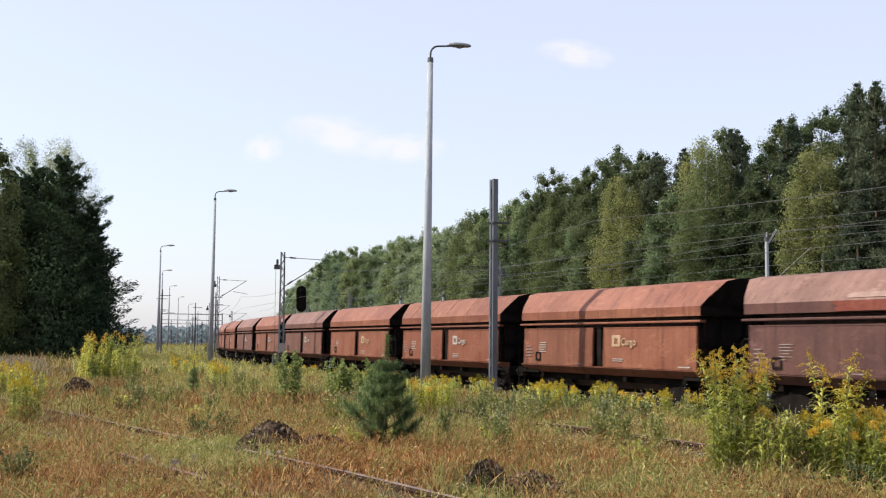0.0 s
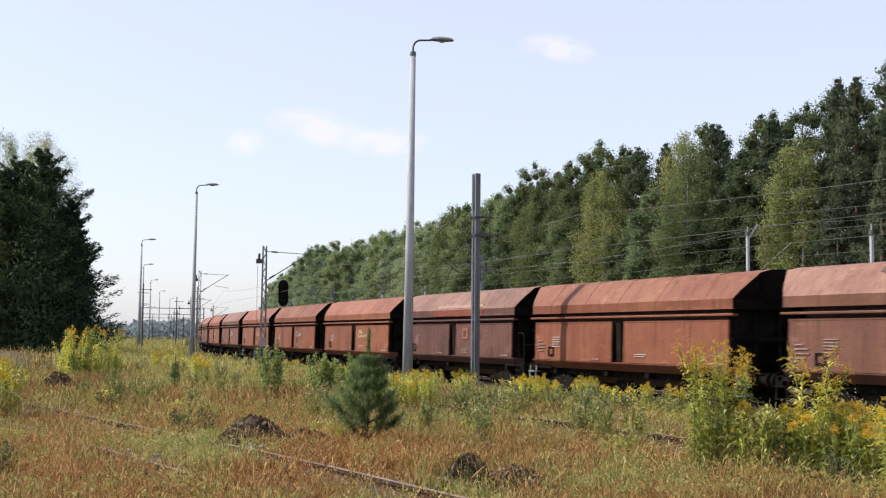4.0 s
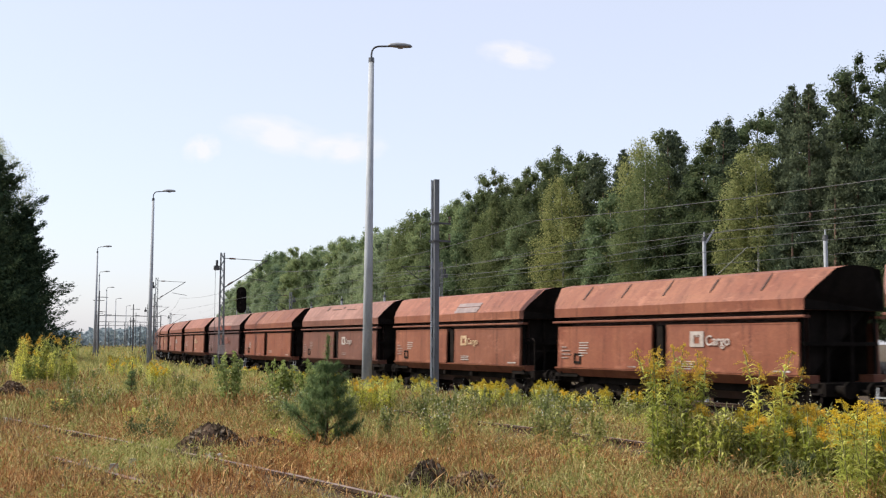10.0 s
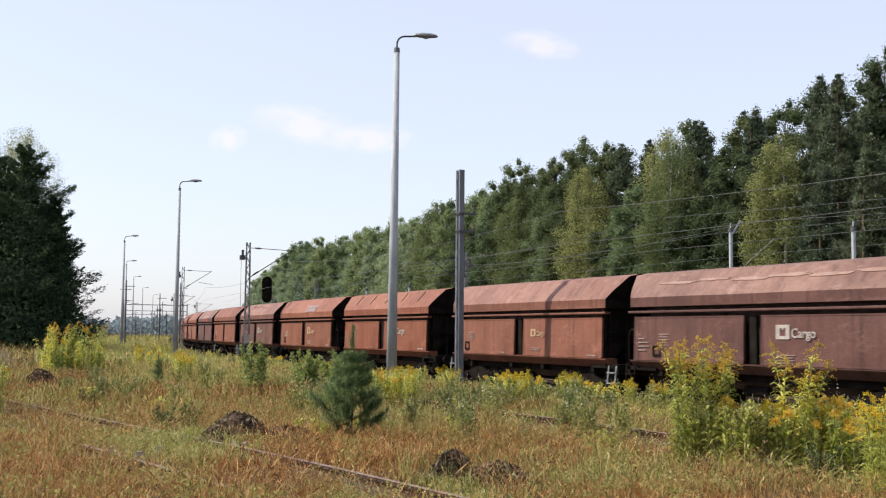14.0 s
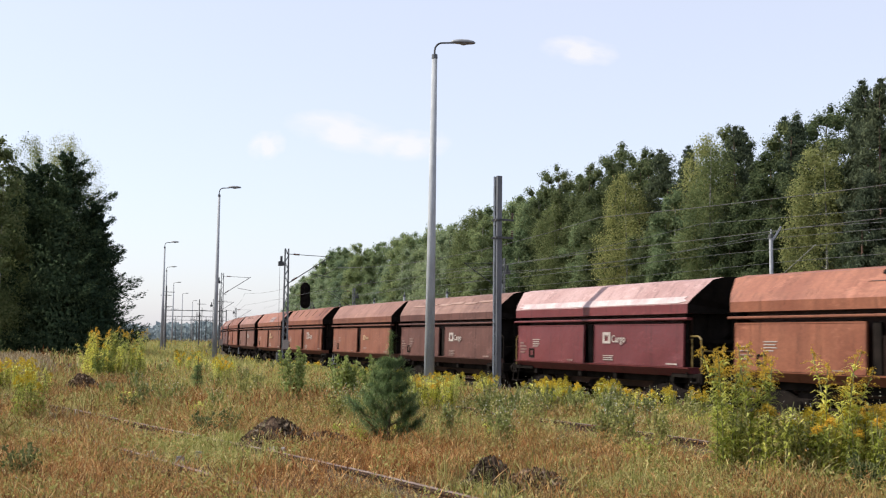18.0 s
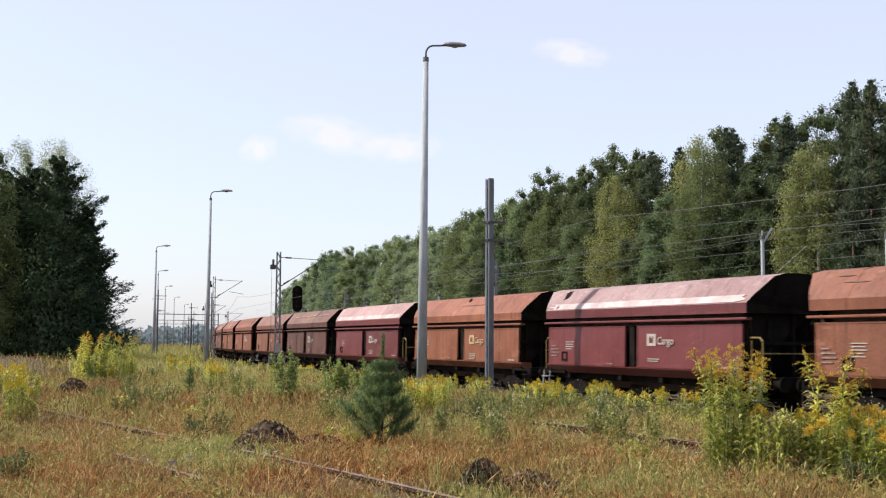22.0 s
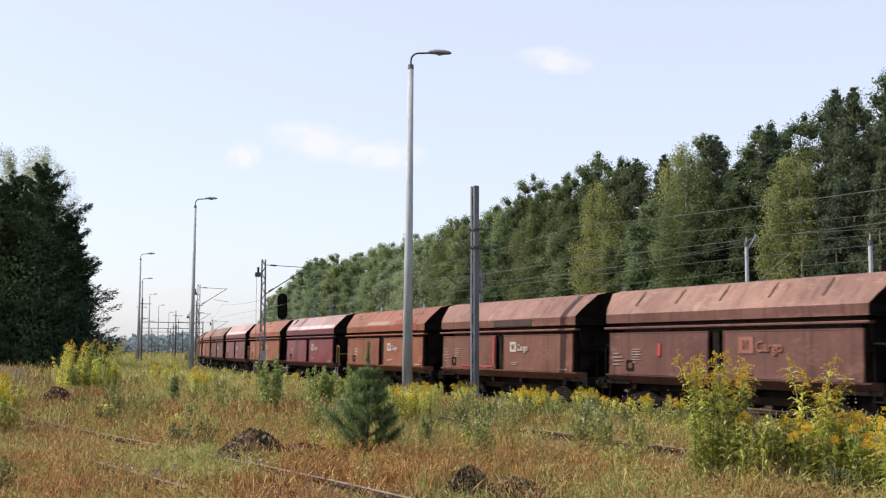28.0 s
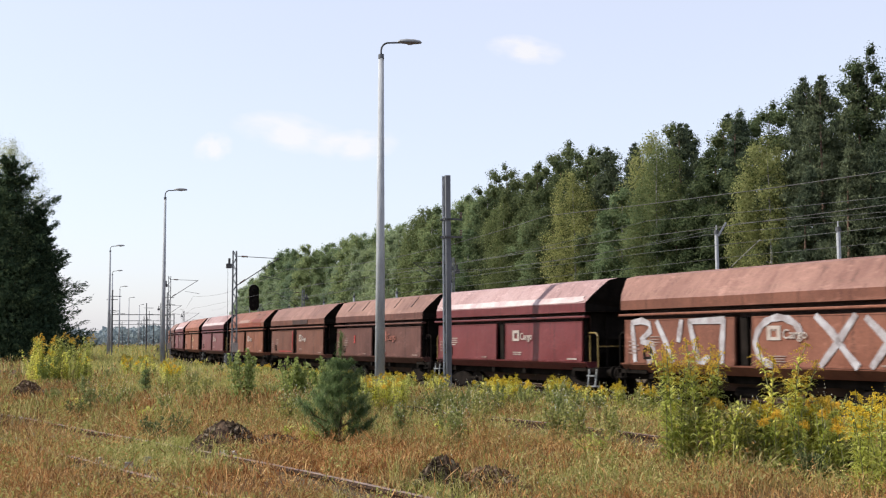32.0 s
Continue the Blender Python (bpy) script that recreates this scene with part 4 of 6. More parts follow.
def build_lattice_mast(x, y, h, turn=0.0, arm=True, base=None):
    t = thing("lattice_mast", pose(x, y, ground_z(x, y) if base is None else base, 0, 0, turn), "grey steel lattice mast with a slanting cantilever arm", "catenary mast", "masts along the railway")
    for sx in (-1, 1):
        for sy in (-1, 1):
            g = Geo()
            g.bar((sx * 0.17, sy * 0.17, -0.4), (sx * 0.11, sy * 0.11, h), 0.05, 0.05)
            part("leg", g, MAT["mast"], t)
    g = Geo()
    n = int(h / 0.45)
    for k in range(n):
        z0, z1 = h * k / n, h * (k + 1) / n
        f0, f1 = 0.17 - 0.06 * k / n, 0.17 - 0.06 * (k + 1) / n
        s = 1 if k % 2 else -1
        for q in (-1, 1):
            g.bar((s * f0, q * f0, z0), (-s * f1, q * f1, z1), 0.03, 0.03)
            g.bar((q * f0, s * f0, z0), (q * f1, -s * f1, z1), 0.03, 0.03)
    tagged(part("lacing", g, MAT["mast"], t), kind="stuff")
    if arm:
        g = Geo()
        g.tube((0.1, 0, h - 0.35), (2.9, 0, h - 0.45), 0.022, 0.022, 6)
        part("stay", g, MAT["darksteel"], t)
        g = Geo()
        g.tube((0.1, 0, h - 2.3), (3.0, 0, h - 0.4), 0.035, 0.03, 8)
        part("cantilever", g, MAT["darksteel"], t)
        g = Geo()
        g.tube((1.6, 0, h - 1.6), (3.1, 0, h - 1.85), 0.022, 0.022, 6)
        part("steady_arm", g, MAT["darksteel"], t)
        for a, b in (((0.45, 0, h - 0.36), (0.86, 0, h - 0.375)), ((0.35, 0, h - 2.12), (0.7, 0, h - 1.89))):
            g = Geo()
            a, b = Vector(a), Vector(b)
            side = (b - a).orthogonal().normalized()
            over = (b - a).normalized().cross(side)
            for q in range(11):
                r = 0.035 if q % 2 == 0 else 0.075
                g.v += [a.lerp(b, q / 10) + side * (r * math.cos(math.pi * i / 4)) + over * (r * math.sin(math.pi * i / 4)) for i in range(8)]
            g.f += [(8 * q + i, 8 * q + (i + 1) % 8, 8 * q + 8 + (i + 1) % 8, 8 * q + 8 + i) for q in range(10) for i in range(8)]
            g.f += [tuple(range(7, -1, -1)), tuple(range(80, 88))]
            part("insulator", g, MAT["insul"], t)
        g = Geo()
        g.box(-0.55, -0.2, -0.12, 0.12, h - 1.15, h - 0.85, 0.03)
        g.box(-0.42, -0.3, -0.1, 0.1, h - 0.85, h - 0.5, 0.02)
        part("tension_gear", g, MAT["darksteel"], t)
        g = Geo()
        g.tube((-0.45, 0, 0.4), (-0.45, 0, h - 0.9), 0.012, 0.012, 5)
        g.tube((-0.45, 0, 0.5), (-0.45, 0, 1.3), 0.13, 0.13, 10)
        part("counterweight", g, MAT["darksteel"], t)
        g = Geo()
        g.box(-0.2, 0.2, -0.26, -0.24, 1.5, 2.1)
        part("sign_plate", g, MAT["white"], t, "blank white plate")
    return t


build_lattice_mast(21.6, 71.9, 8.1, heading(72))


def build_signal(x, y, h):
    t = thing("signal", pose(x, y, -0.3, 0, 0, heading(y)), "black oval railway light signal on a steel post", "railway signal")
    g = Geo()
    for s in (-0.35, 0.35):
        g.tube((s, 0, 0), (s, 0, h - 0.4), 0.045, 0.045, 8)
    part("post", g, MAT["galv"], t)
    g = Geo()
    n = 20
    ring = []
    for i in range(n):
        a = 2 * math.pi * i / n
        ring.append((0.42 * math.cos(a), h - 1.1 + 0.42 * math.sin(a) + (0.68 if math.sin(a) > 0 else -0.68)))
    g.prism(ring, -0.06, 0.0)
    part("backboard", g, MAT["soot"], t, "black oval backboard")
    for k in range(4):
        g = Geo()
        g.tube((0, -0.06, h - 0.5 - 0.42 * k), (0, -0.3, h - 0.5 - 0.42 * k), 0.13, 0.14, 12)
        part("lamp_hood", g, MAT["soot"], t)
    return t


build_signal(29.0, 91.0, 7.1)


def build_pole(x, y, h, brace=False):
    t = thing("line_pole", pose(x, y, -0.2), "pale concrete line pole with a small steel head bracket", "utility pole", "poles behind the train")
    g = Geo()
    g.tube((0, 0, -0.4), (0, 0, h), 0.085, 0.075, 10)
    part("column", g, MAT["concrete"], t)
    g = Geo()
    g.tube((0, 0, h - 0.06), (0, 0, h + 0.1), 0.11, 0.09, 10)
    part("cap", g, MAT["darksteel"], t)
    g = Geo()
    g.bar((0, 0, h + 0.1), (0.0, 0, h + 0.3), 0.04, 0.04)
    if brace:
        g.bar((0.0, -0.1, h - 0.15), (0.3, -0.25, h + 0.4), 0.05, 0.07)
    part("head_bracket", g, MAT["galv"], t)
    if brace:
        g = Geo()
        g.tube((0.15, -0.15, h - 1.7), (1.15, -1.25, h - 0.35), 0.014, 0.014, 6)
        part("stay", g, MAT["wire"], t)
    return t


build_pole(30.6, 35.4, 6.6, True)


# poles along the far side of the tracks, and the wood's side
for x, y, h in ((30.6, 29.0, 6.15), (29.5, 56.5, 5.6), (31.0, 67.0, 5.4), (33.0, 79.0, 5.6), (35.6, 92.0, 5.6), (39.5, 112.0, 5.8), (44.5, 135.0, 5.8)):
    build_pole(x, y, h)


def wire(name, pts, r=0.009, sag=0.35, label="thin overhead line wire hanging above the tracks"):
    out = []
    for a, b in zip(pts, pts[1:]):
        a, b = Vector(a), Vector(b)
        for i in range(8):
            f = i / 8
            p = a.lerp(b, f)
            p.z -= sag * 4 * f * (1 - f)
            out.append(p)
    g = swept([(r, 0), (0, r), (-r, 0), (0, -r)], out + [Vector(pts[-1])])
    solid(name, g, MAT["wire"], Matrix(), label, "overhead wire", "overhead wires")


ys = (-12, 36.7, 71.9, 120, 170, 220, 280)
for dx, z, sag, r in ((0.0, 5.6, 0.05, 0.008), (0.0, 6.9, 0.55, 0.010), (4.8, 5.6, 0.05, 0.008), (4.8, 6.9, 0.55, 0.008), (7.6, 6.4, 0.25, 0.008), (9.6, 5.6, 0.05, 0.008), (9.6, 7.0, 0.6, 0.008)):
    wire("overhead_wire", [(track_x(y) + dx, y, z) for y in ys], r, sag)

for y, dx, h in ((120, -2.5, 9.2), (170, -2.9, 8.0), (220, -2.9, 8.0), (71.9, 12.5, 8.2), (120, 12.5, 8.0), (170, 12.5, 8.0)):
    build_lattice_mast(track_x(y) + dx, y, h, heading(y) + (180 if dx > 0 else 0))

# the yard beyond: rows of masts far down the line
rng_yard = random.Random(4)
for k in range(26):
    y = 150 + 13 * k + rng_yard.uniform(-4, 4)
    x = y * math.tan(radians(rng_yard.uniform(10.5, 14.2)))
    h = rng_yard.uniform(7.5, 10.5)
    t = thing("yard_mast", pose(x, y, 0.0), "distant slender grey mast with a short cross arm", "catenary mast", "masts far down the yard")
    g = Geo()
    g.tube((0, 0, -0.3), (0, 0, h), 0.11, 0.07, 6)
    part("column", g, MAT["darksteel"], t)
    g = Geo()
    g.bar((-0.4, 0, h - 0.8), (1.1, 0, h - 0.8), 0.06, 0.08)
    part("cross_arm", g, MAT["darksteel"], t)
for k in range(3):
    y = 230 + 70 * k
    x0, x1 = y * math.tan(radians(10.8)), y * math.tan(radians(13.8))
    t = thing("gantry", pose(0, 0, 0), "distant steel catenary gantry across the yard tracks", "catenary gantry", "gantries far down the yard")
    for x in (x0, x1):
        g = Geo()
        g.bar((x, y, -0.3), (x, y, 7.6), 0.16, 0.16)
        part("leg", g, MAT["darksteel"], t)
    g = Geo()
    g.bar((x0, y, 7.4), (x1, y, 7.4), 0.12, 0.14)
    part("beam", g, MAT["darksteel"], t)


# ---- clouds, far off ----
def cloud_material():
    m, nt, b = material("thin_white_cloud", 1.0)
    nt.nodes.remove(b)
    co = nt.nodes.new("ShaderNodeTexCoord")
    mp = nt.nodes.new("ShaderNodeMapping")
    mp.inputs["Scale"].default_value = (1.0, 1.0, 1.0)
    nz = nt.nodes.new("ShaderNodeTexNoise")
    nz.inputs["Scale"].default_value, nz.inputs["Detail"].default_value = 4.2, 8.0
    nt.links.new(co.outputs["Generated"], mp.inputs[0])
    nt.links.new(mp.outputs[0], nz.inputs["Vector"])
    gr = nt.nodes.new("ShaderNodeTexGradient")
    gr.gradient_type = "SPHERICAL"
    m2 = nt.nodes.new("ShaderNodeMapping")
    m2.inputs["Location"].default_value = (-1.0, 0.0, -1.0)
    m2.inputs["Scale"].default_value = (2.0, 0.0, 2.0)
    nt.links.new(co.outputs["Generated"], m2.inputs[0])
    nt.links.new(m2.outputs[0], gr.inputs[0])
    mul = nt.nodes.new("ShaderNodeMath")
    mul.operation = "MULTIPLY"
    nt.links.new(nz.outputs["Fac"], mul.inputs[0])
    nt.links.new(gr.outputs["Fac"], mul.inputs[1])
    rg = ramp(nt, mul.outputs[0], [(0.13, (0, 0, 0)), (0.42, (0.6, 0.6, 0.6))])
    em = nt.nodes.new("ShaderNodeEmission")
    em.inputs[0].default_value, em.inputs[1].default_value = (1.0, 0.955, 0.92, 1), 0.58
    tr = nt.nodes.new("ShaderNodeBsdfTransparent")
    mx = nt.nodes.new("ShaderNodeMixShader")
    nt.links.new(rg, mx.inputs[0])
    nt.links.new(tr.outputs[0], mx.inputs[1])
    nt.links.new(em.outputs[0], mx.inputs[2])
    nt.links.new(mx.outputs[0], nt.nodes["Material Output"].inputs[0])
    return m


MAT["cloud"] = cloud_material()
for yaw, up, wide, high, lean in ((31.5, 14.5, 5.6, 2.2, -10), (19.4, 10.4, 8.0, 3.0, -10), (22.8, 9.8, 6.0, 2.4, 4), (15.6, 9.6, 2.8, 2.2, 20)):
    d = 2600.0
    g = Geo()
    w, h = d * radians(wide) / 2, d * radians(high) / 2
    g.add([(-w, 0, -h), (w, 0, -h), (w, 0, h), (-w, 0, h)], [(0, 1, 2, 3)])
    a = radians(yaw)
    solid("backdrop_cloud", g, MAT["cloud"], pose(d * math.sin(a), d * math.cos(a), d * math.tan(radians(up)), 0, -lean, -yaw), "small thin white cloud in a hazy sky", "cloud", "", "structure")


# ---- trees ----
def leaf_quads(pos, size, rng, droop=0.0, facing=None, along=None, slim=0.55):
    """A small bent leaf clump, two triangles, at each place; facing: the way most of them turn."""
    n = len(pos)
    a = rng.normal(size=(n, 3))
    if facing is not None:
        w = facing / (np.linalg.norm(facing, axis=1)[:, None] + 1e-6) + rng.normal(size=(n, 3)) * 0.3
        w /= np.linalg.norm(w, axis=1)[:, None]
        a -= (a * w).sum(1)[:, None] * w
    if along is not None:
        a = along / (np.linalg.norm(along, axis=1)[:, None] + 1e-6) + 0.45 * a
    a /= np.linalg.norm(a, axis=1)[:, None]
    b = rng.normal(size=(n, 3)) if facing is None else np.cross(w, a)
    b -= (b * a).sum(1)[:, None] * a
    b /= np.linalg.norm(b, axis=1)[:, None]
    a[:, 2] -= droop
    s = (size * rng.uniform(0.55, 1.25, n))[:, None]
    c = np.stack([pos - a * s, pos + b * s * slim, pos + a * s, pos - b * s * slim + rng.normal(size=(n, 3)) * s * 0.2], 1)
    return c.reshape(-1, 3), np.arange(n * 4).reshape(n, 4)


def trunk_geo(h, r, rng, limbs, bend_by=0.02, sides=7):
    """A tapered, slightly crooked trunk with limbs (height, length, rise, bearing)."""
    g = Geo()
    pts, n = [], 6
    for k in range(n + 1):
        f = k / n
        pts.append(Vector((bend_by * h * math.sin(f * 2.3 + rng.uniform(0, 0.3)), bend_by * h * math.sin(f * 1.7 + 1), h * f - 0.3 * (k == 0))))
    for k in range(n):
        g.tube(pts[k], pts[k + 1], r * (1 - 0.92 * k / n), r * (1 - 0.92 * (k + 1) / n), sides, False)
    for z, ln, rise, a in limbs:
        f = min(z / h, 0.98) * n
        k = int(f)
        base = pts[k].lerp(pts[k + 1], f - k)
        tip = base + Vector((ln * math.cos(a), ln * math.sin(a), rise))
        mid = base.lerp(tip, 0.5) + Vector((0, 0, 0.06 * ln))
        rr = max(0.02, r * 0.34 * (1 - z / h))
        g.tube(base, mid, rr, rr * 0.7, 5, False)
        g.tube(mid, tip, rr * 0.7, rr * 0.2, 5, False)
    return g


def cube_ball():
    """A ball of 54 quads."""
    v, f = [], []
    k = np.array([-1.0, -0.36, 0.36, 1.0])
    for axis in range(3):
        for sign in (-1.0, 1.0):
            base = len(v)
            for a in k:
                for b in k:
                    p = [a, b]
                    p.insert(axis, sign)
                    v.append(p)
            f += [[base + 4 * i + j, base + 4 * i + j + 4, base + 4 * i + j + 5, base + 4 * i + j + 1] for i in range(3) for j in range(3)]
    v = np.array(v)
    return v / np.linalg.norm(v, axis=1)[:, None], np.array(f)


BALL_V, BALL_F = cube_ball()


def cores(lobes, share, rng, flat=1.0):
    """The dense twigs and inner leaves of each lobe, as a ragged mass under its skin."""
    vs, fs = [], []
    for x, y, z, r in lobes:
        ph = rng.uniform(0, 6.28, 3)
        rag = 1 + 0.16 * np.sin(BALL_V[:, 0] * 5 + ph[0]) * np.sin(BALL_V[:, 1] * 5 + ph[1]) + 0.14 * np.sin(BALL_V[:, 2] * 6 + ph[2])
        fs.append(BALL_F + len(vs) * len(BALL_V))
        vs.append(BALL_V * (r * share * rag)[:, None] * np.array([1, 1, flat]) + np.array([x, y, z]))
    v, f = np.concatenate(vs), np.concatenate(fs)
    q = v[f]
    q += (q - q.mean(1, keepdims=True)) * 0.25 + rng.normal(size=q.shape) * 0.05
    return q.reshape(-1, 3), np.arange(len(f) * 4).reshape(-1, 4)


def clothe(lobes, outward, n, size, rng, flat=0.8, subs=12, slim=0.55, droop=0.0, core=0.55, tight=0.2, needles=False):
    """Leaves in clumps over the upper and outer skins of the boughs, and a ragged inner mass that closes each bough."""
    m = len(lobes)
    d = rng.normal(size=(m, subs, 3)) + 0.75 * outward[:, None, :] + np.array([0, 0, 0.3])
    d /= np.linalg.norm(d, axis=2)[..., None]
    squash = np.array([1, 1, flat])
    centre = lobes[:, None, :3] + d * (lobes[:, 3, None, None] * rng.uniform(0.72, 1.02, (m, subs, 1))) * squash
    p = lobes[:, 3] ** 1.8
    i = rng.choice(m, n, p=p / p.sum())
    j = rng.integers(0, subs, n)
    pos = centre[i, j] + rng.normal(size=(n, 3)) * (lobes[i, 3] * tight)[:, None] * squash
    if droop:
        pos[:, 2] -= droop * np.abs(rng.normal(size=n)) * lobes[i, 3]
    if needles:
        out = [leaf_quads(pos, size, rng, 0, None, d[i, j] + np.array([0, 0, 0.6]), slim)]
    else:
        out = [leaf_quads(pos, size, rng, 0.3 * droop, d[i, j] + np.array([0, 0, 0.15]), None, slim)]
    if core:
        out.append(cores(lobes, core, rng, flat))
    base, vs, fs = 0, [], []
    for v, f in out:
        vs.append(v), fs.append(f + base)
        base += len(v)
    return np.concatenate(vs), np.concatenate(fs)


def boughs(h, base, rad, rng, count, width, small, large, spread=(0.5, 0.82)):
    """Boughs wound round the trunk from the foot of the crown to its top, and the way each turns; width(f) is the crown's outline."""
    lobes, out = [], []
    for k in range(count):
        f = (k + rng.uniform(0.1, 0.9)) / count
        a, q = k * 2.4 + rng.uniform(-0.6, 0.6), rng.uniform(*spread)
        w = rad * width(f) * rng.uniform(0.82, 1.12)
        r = rad * rng.uniform(small, large) * (1.08 - 0.5 * f)
        lobes.append((w * q * math.cos(a), w * q * math.sin(a), base + (h - base) * (0.03 + 0.92 * f), r))
        out.append((math.cos(a), math.sin(a), 0.15 + 0.7 * f))
    for q in (0.62, 0.42, 0.24, 0.1, 0.03):
        lobes.append((0.1 * rad * rng.normal() * q, 0.1 * rad * rng.normal() * q, h - q * (h - base), rad * (0.1 + 0.5 * q)))
        out.append((0, 0, 1))
    return np.array(lobes), np.array(out)


def crown_broad(h, base, rad, rng, n, size):
    """A full uneven crown, widest below its middle."""
    width = lambda f: math.sin(math.pi * (0.2 + 0.7 * f)) ** 0.75
    lobes, out = boughs(h, base, rad, rng, 34, width, 0.22, 0.38)
    return clothe(lobes, out, n, size, rng, 0.9, 16, 0.55, 0.0, 0.5, 0.36)


def crown_birch(h, base, rad, rng, n, size, airy=False):
    """A tall loose crown that tapers upwards, its twigs hanging."""
    width = lambda f: min(1.0, 0.5 + 1.6 * f) * (1 - 0.93 * max(0.0, f - 0.3) / 0.7) ** 0.45
    lobes, out = boughs(h, base, rad, rng, 34, width, 0.2, 0.34)
    return clothe(lobes, out, n, size, rng, 1.15, 12, 0.5, 0.45, 0.0 if airy else 0.5, 0.4)


def crown_pine(h, base, rad, rng, n, size):
    """Uneven needle tufts on rising branches, narrowing to a loose top."""
    lobes, out = [], []
    for k in range(120):
        f = ((k + rng.uniform(0, 1)) / 120) ** 1.05
        w = rad * (min(1.0, 0.75 + 1.1 * f) * (1 - max(0.0, f - 0.15) / 0.85) ** 0.85 + 0.05)
        a = k * 2.4 + rng.uniform(-0.8, 0.8)
        ln = w * rng.uniform(0.25, 1.0) ** 0.6 * rng.uniform(0.8, 1.15)
        lobes.append((ln * math.cos(a), ln * math.sin(a), base + (h - base) * f * 0.97 + ln * 0.3 * f, (0.2 + 0.11 * w) * rng.uniform(0.7, 1.3)))
        out.append((math.cos(a), math.sin(a), 0.5 + f))
    for q in (0.5, 0.1):
        lobes.append((0.06 * rng.normal(), 0.06 * rng.normal(), h - q, 0.2))
        out.append((0, 0, 1))
    return clothe(np.array(lobes), np.array(out), n, size, rng, 0.75, 7, 0.22, 0.0, 0.62, 0.6, True)


def branched(h, base, rad, rng, count, per, size, power, rise, stout, thin=0.28):
    """A conifer's crown: branches all round, longer towards the foot, set with sprays of needles, about a dense core."""
    f = 1 - rng.uniform(0, 1, count) ** 0.72
    z = base + (h - base) * f
    a = np.arange(count) * 2.399 + rng.normal(0, 0.3, count)
    reach = (rad * (1 - f) ** power * (0.78 + 0.14 * np.sin(a * 3 + z * 0.8) + 0.12 * np.sin(z * 2.1)) + 0.12) * rng.uniform(0.6, 1.28, count)
    reach *= np.minimum(1.0, 0.72 + 3.5 * f)
    up = rise[0] + (rise[1] - rise[0]) * f
    out = np.stack([np.cos(a), np.sin(a), up], 1)
    k = np.repeat(np.arange(count), per)
    q = rng.uniform(0.35, 1.0, len(k)) ** 0.7
    side = rng.normal(size=(len(k), 3)) * (0.07 * reach[k] * (1.25 - q) + 0.06)[:, None]
    side[:, 2] *= 0.6
    pos = np.stack([np.zeros(len(k)), np.zeros(len(k)), z[k]], 1) + out[k] * (reach[k] * q)[:, None] + np.array([0, 0, 1.0]) * (0.12 * reach[k] * q * q)[:, None] + side
    parts = [leaf_quads(pos, size, rng, 0.0, None, out[k] + side * 1.5 / (0.1 * reach[k] + 0.05)[:, None] * 0.4, thin)]
    m = count * per // 3
    g = 1 - rng.uniform(0, 1, m) ** 0.72
    w = rad * (1 - g) ** power * stout * rng.uniform(0.15, 1.0, m) ** 0.6
    b = rng.uniform(0, 6.283, m)
    inner = np.stack([w * np.cos(b), w * np.sin(b), base + (h - base) * g * 0.95], 1)
    parts.append(leaf_quads(inner, size * 1.25, rng, 0.0, inner * np.array([1, 1, 0]) + np.array([0, 0, 0.8]), None, 0.38))
    tip = np.stack([rng.normal(0, 0.05, 60), rng.normal(0, 0.05, 60), h + rng.uniform(-1.2, 0.3, 60)], 1)
    parts.append(leaf_quads(tip, size * 0.6, rng, 0.0, None, rng.normal(size=(60, 3)) * 0.5 + np.array([0, 0, 1.0]), thin))
    at, vs, fs = 0, [], []
    for v, fc in parts:
        vs.append(v), fs.append(fc + at)
        at += len(v)
    return np.concatenate(vs), np.concatenate(fs)


TREE_KINDS = {
    "pine": ("pine_tree", "needle", "bark", "tall dark green pine at the edge of the wood", "pine"),
    "birch": ("birch_tree", "birch", "birchbark", "slender birch with drooping yellowish green leaves", "birch"),
    "broad": ("broadleaf_tree", "broad", "bark", "dense green broadleaf tree at the edge of the wood", "tree"),
    "willow": ("willow_tree", "willow", "bark", "rounded tree farther down the wood's edge, distance haze in its grey-green leaf colour", "tree"),
    "aspen": ("aspen_tree", "aspen", "birchbark", "pale green aspen with a light trunk at the wood's edge", "tree"),
    "spruce": ("spruce_tree", "spruce", "bark", "dense dark spruce standing in the meadow", "spruce"),
}


def build_tree(kind, h, rad, seed, n=2600, size=0.24, base=None, group="trees of the wood"):
    rng = np.random.default_rng(seed)
    name, leaf, bark, label, cat = TREE_KINDS[kind]
    t = thing(name, Matrix(), label, cat, group)
    limbs = [(h * f, rad * rng.uniform(0.5, 0.9) * (1.02 - f), rad * rng.uniform(0.1, 0.5) * (1.1 - f), rng.uniform(0, 6.28)) for f in np.linspace(0.3, 0.9, 9)]
    part("trunk", trunk_geo(h * 0.97, (0.011 if kind != "birch" else 0.008) * h + 0.03, rng, limbs), MAT[bark], t)
    if kind == "pine":
        v, f = crown_pine(h, h * 0.3 if base is None else base, rad, rng, n, size)
    elif kind == "spruce":
        v, f = branched(h, 0.2, rad, rng, 360, n // 360, size, 0.7, (0.0, 0.8), 0.72, 0.2)
    elif kind == "birch":
        v, f = crown_birch(h, h * 0.3 if base is None else base, rad, rng, n, size, size < 0.1)
    else:
        v, f = crown_broad(h, (h * 0.22 if rad < 4 else h * 0.08) if base is None else base, rad, rng, n, size)
    me = fast_mesh("crown", v, f)
    part("crown", me, MAT[leaf], t)
    return t


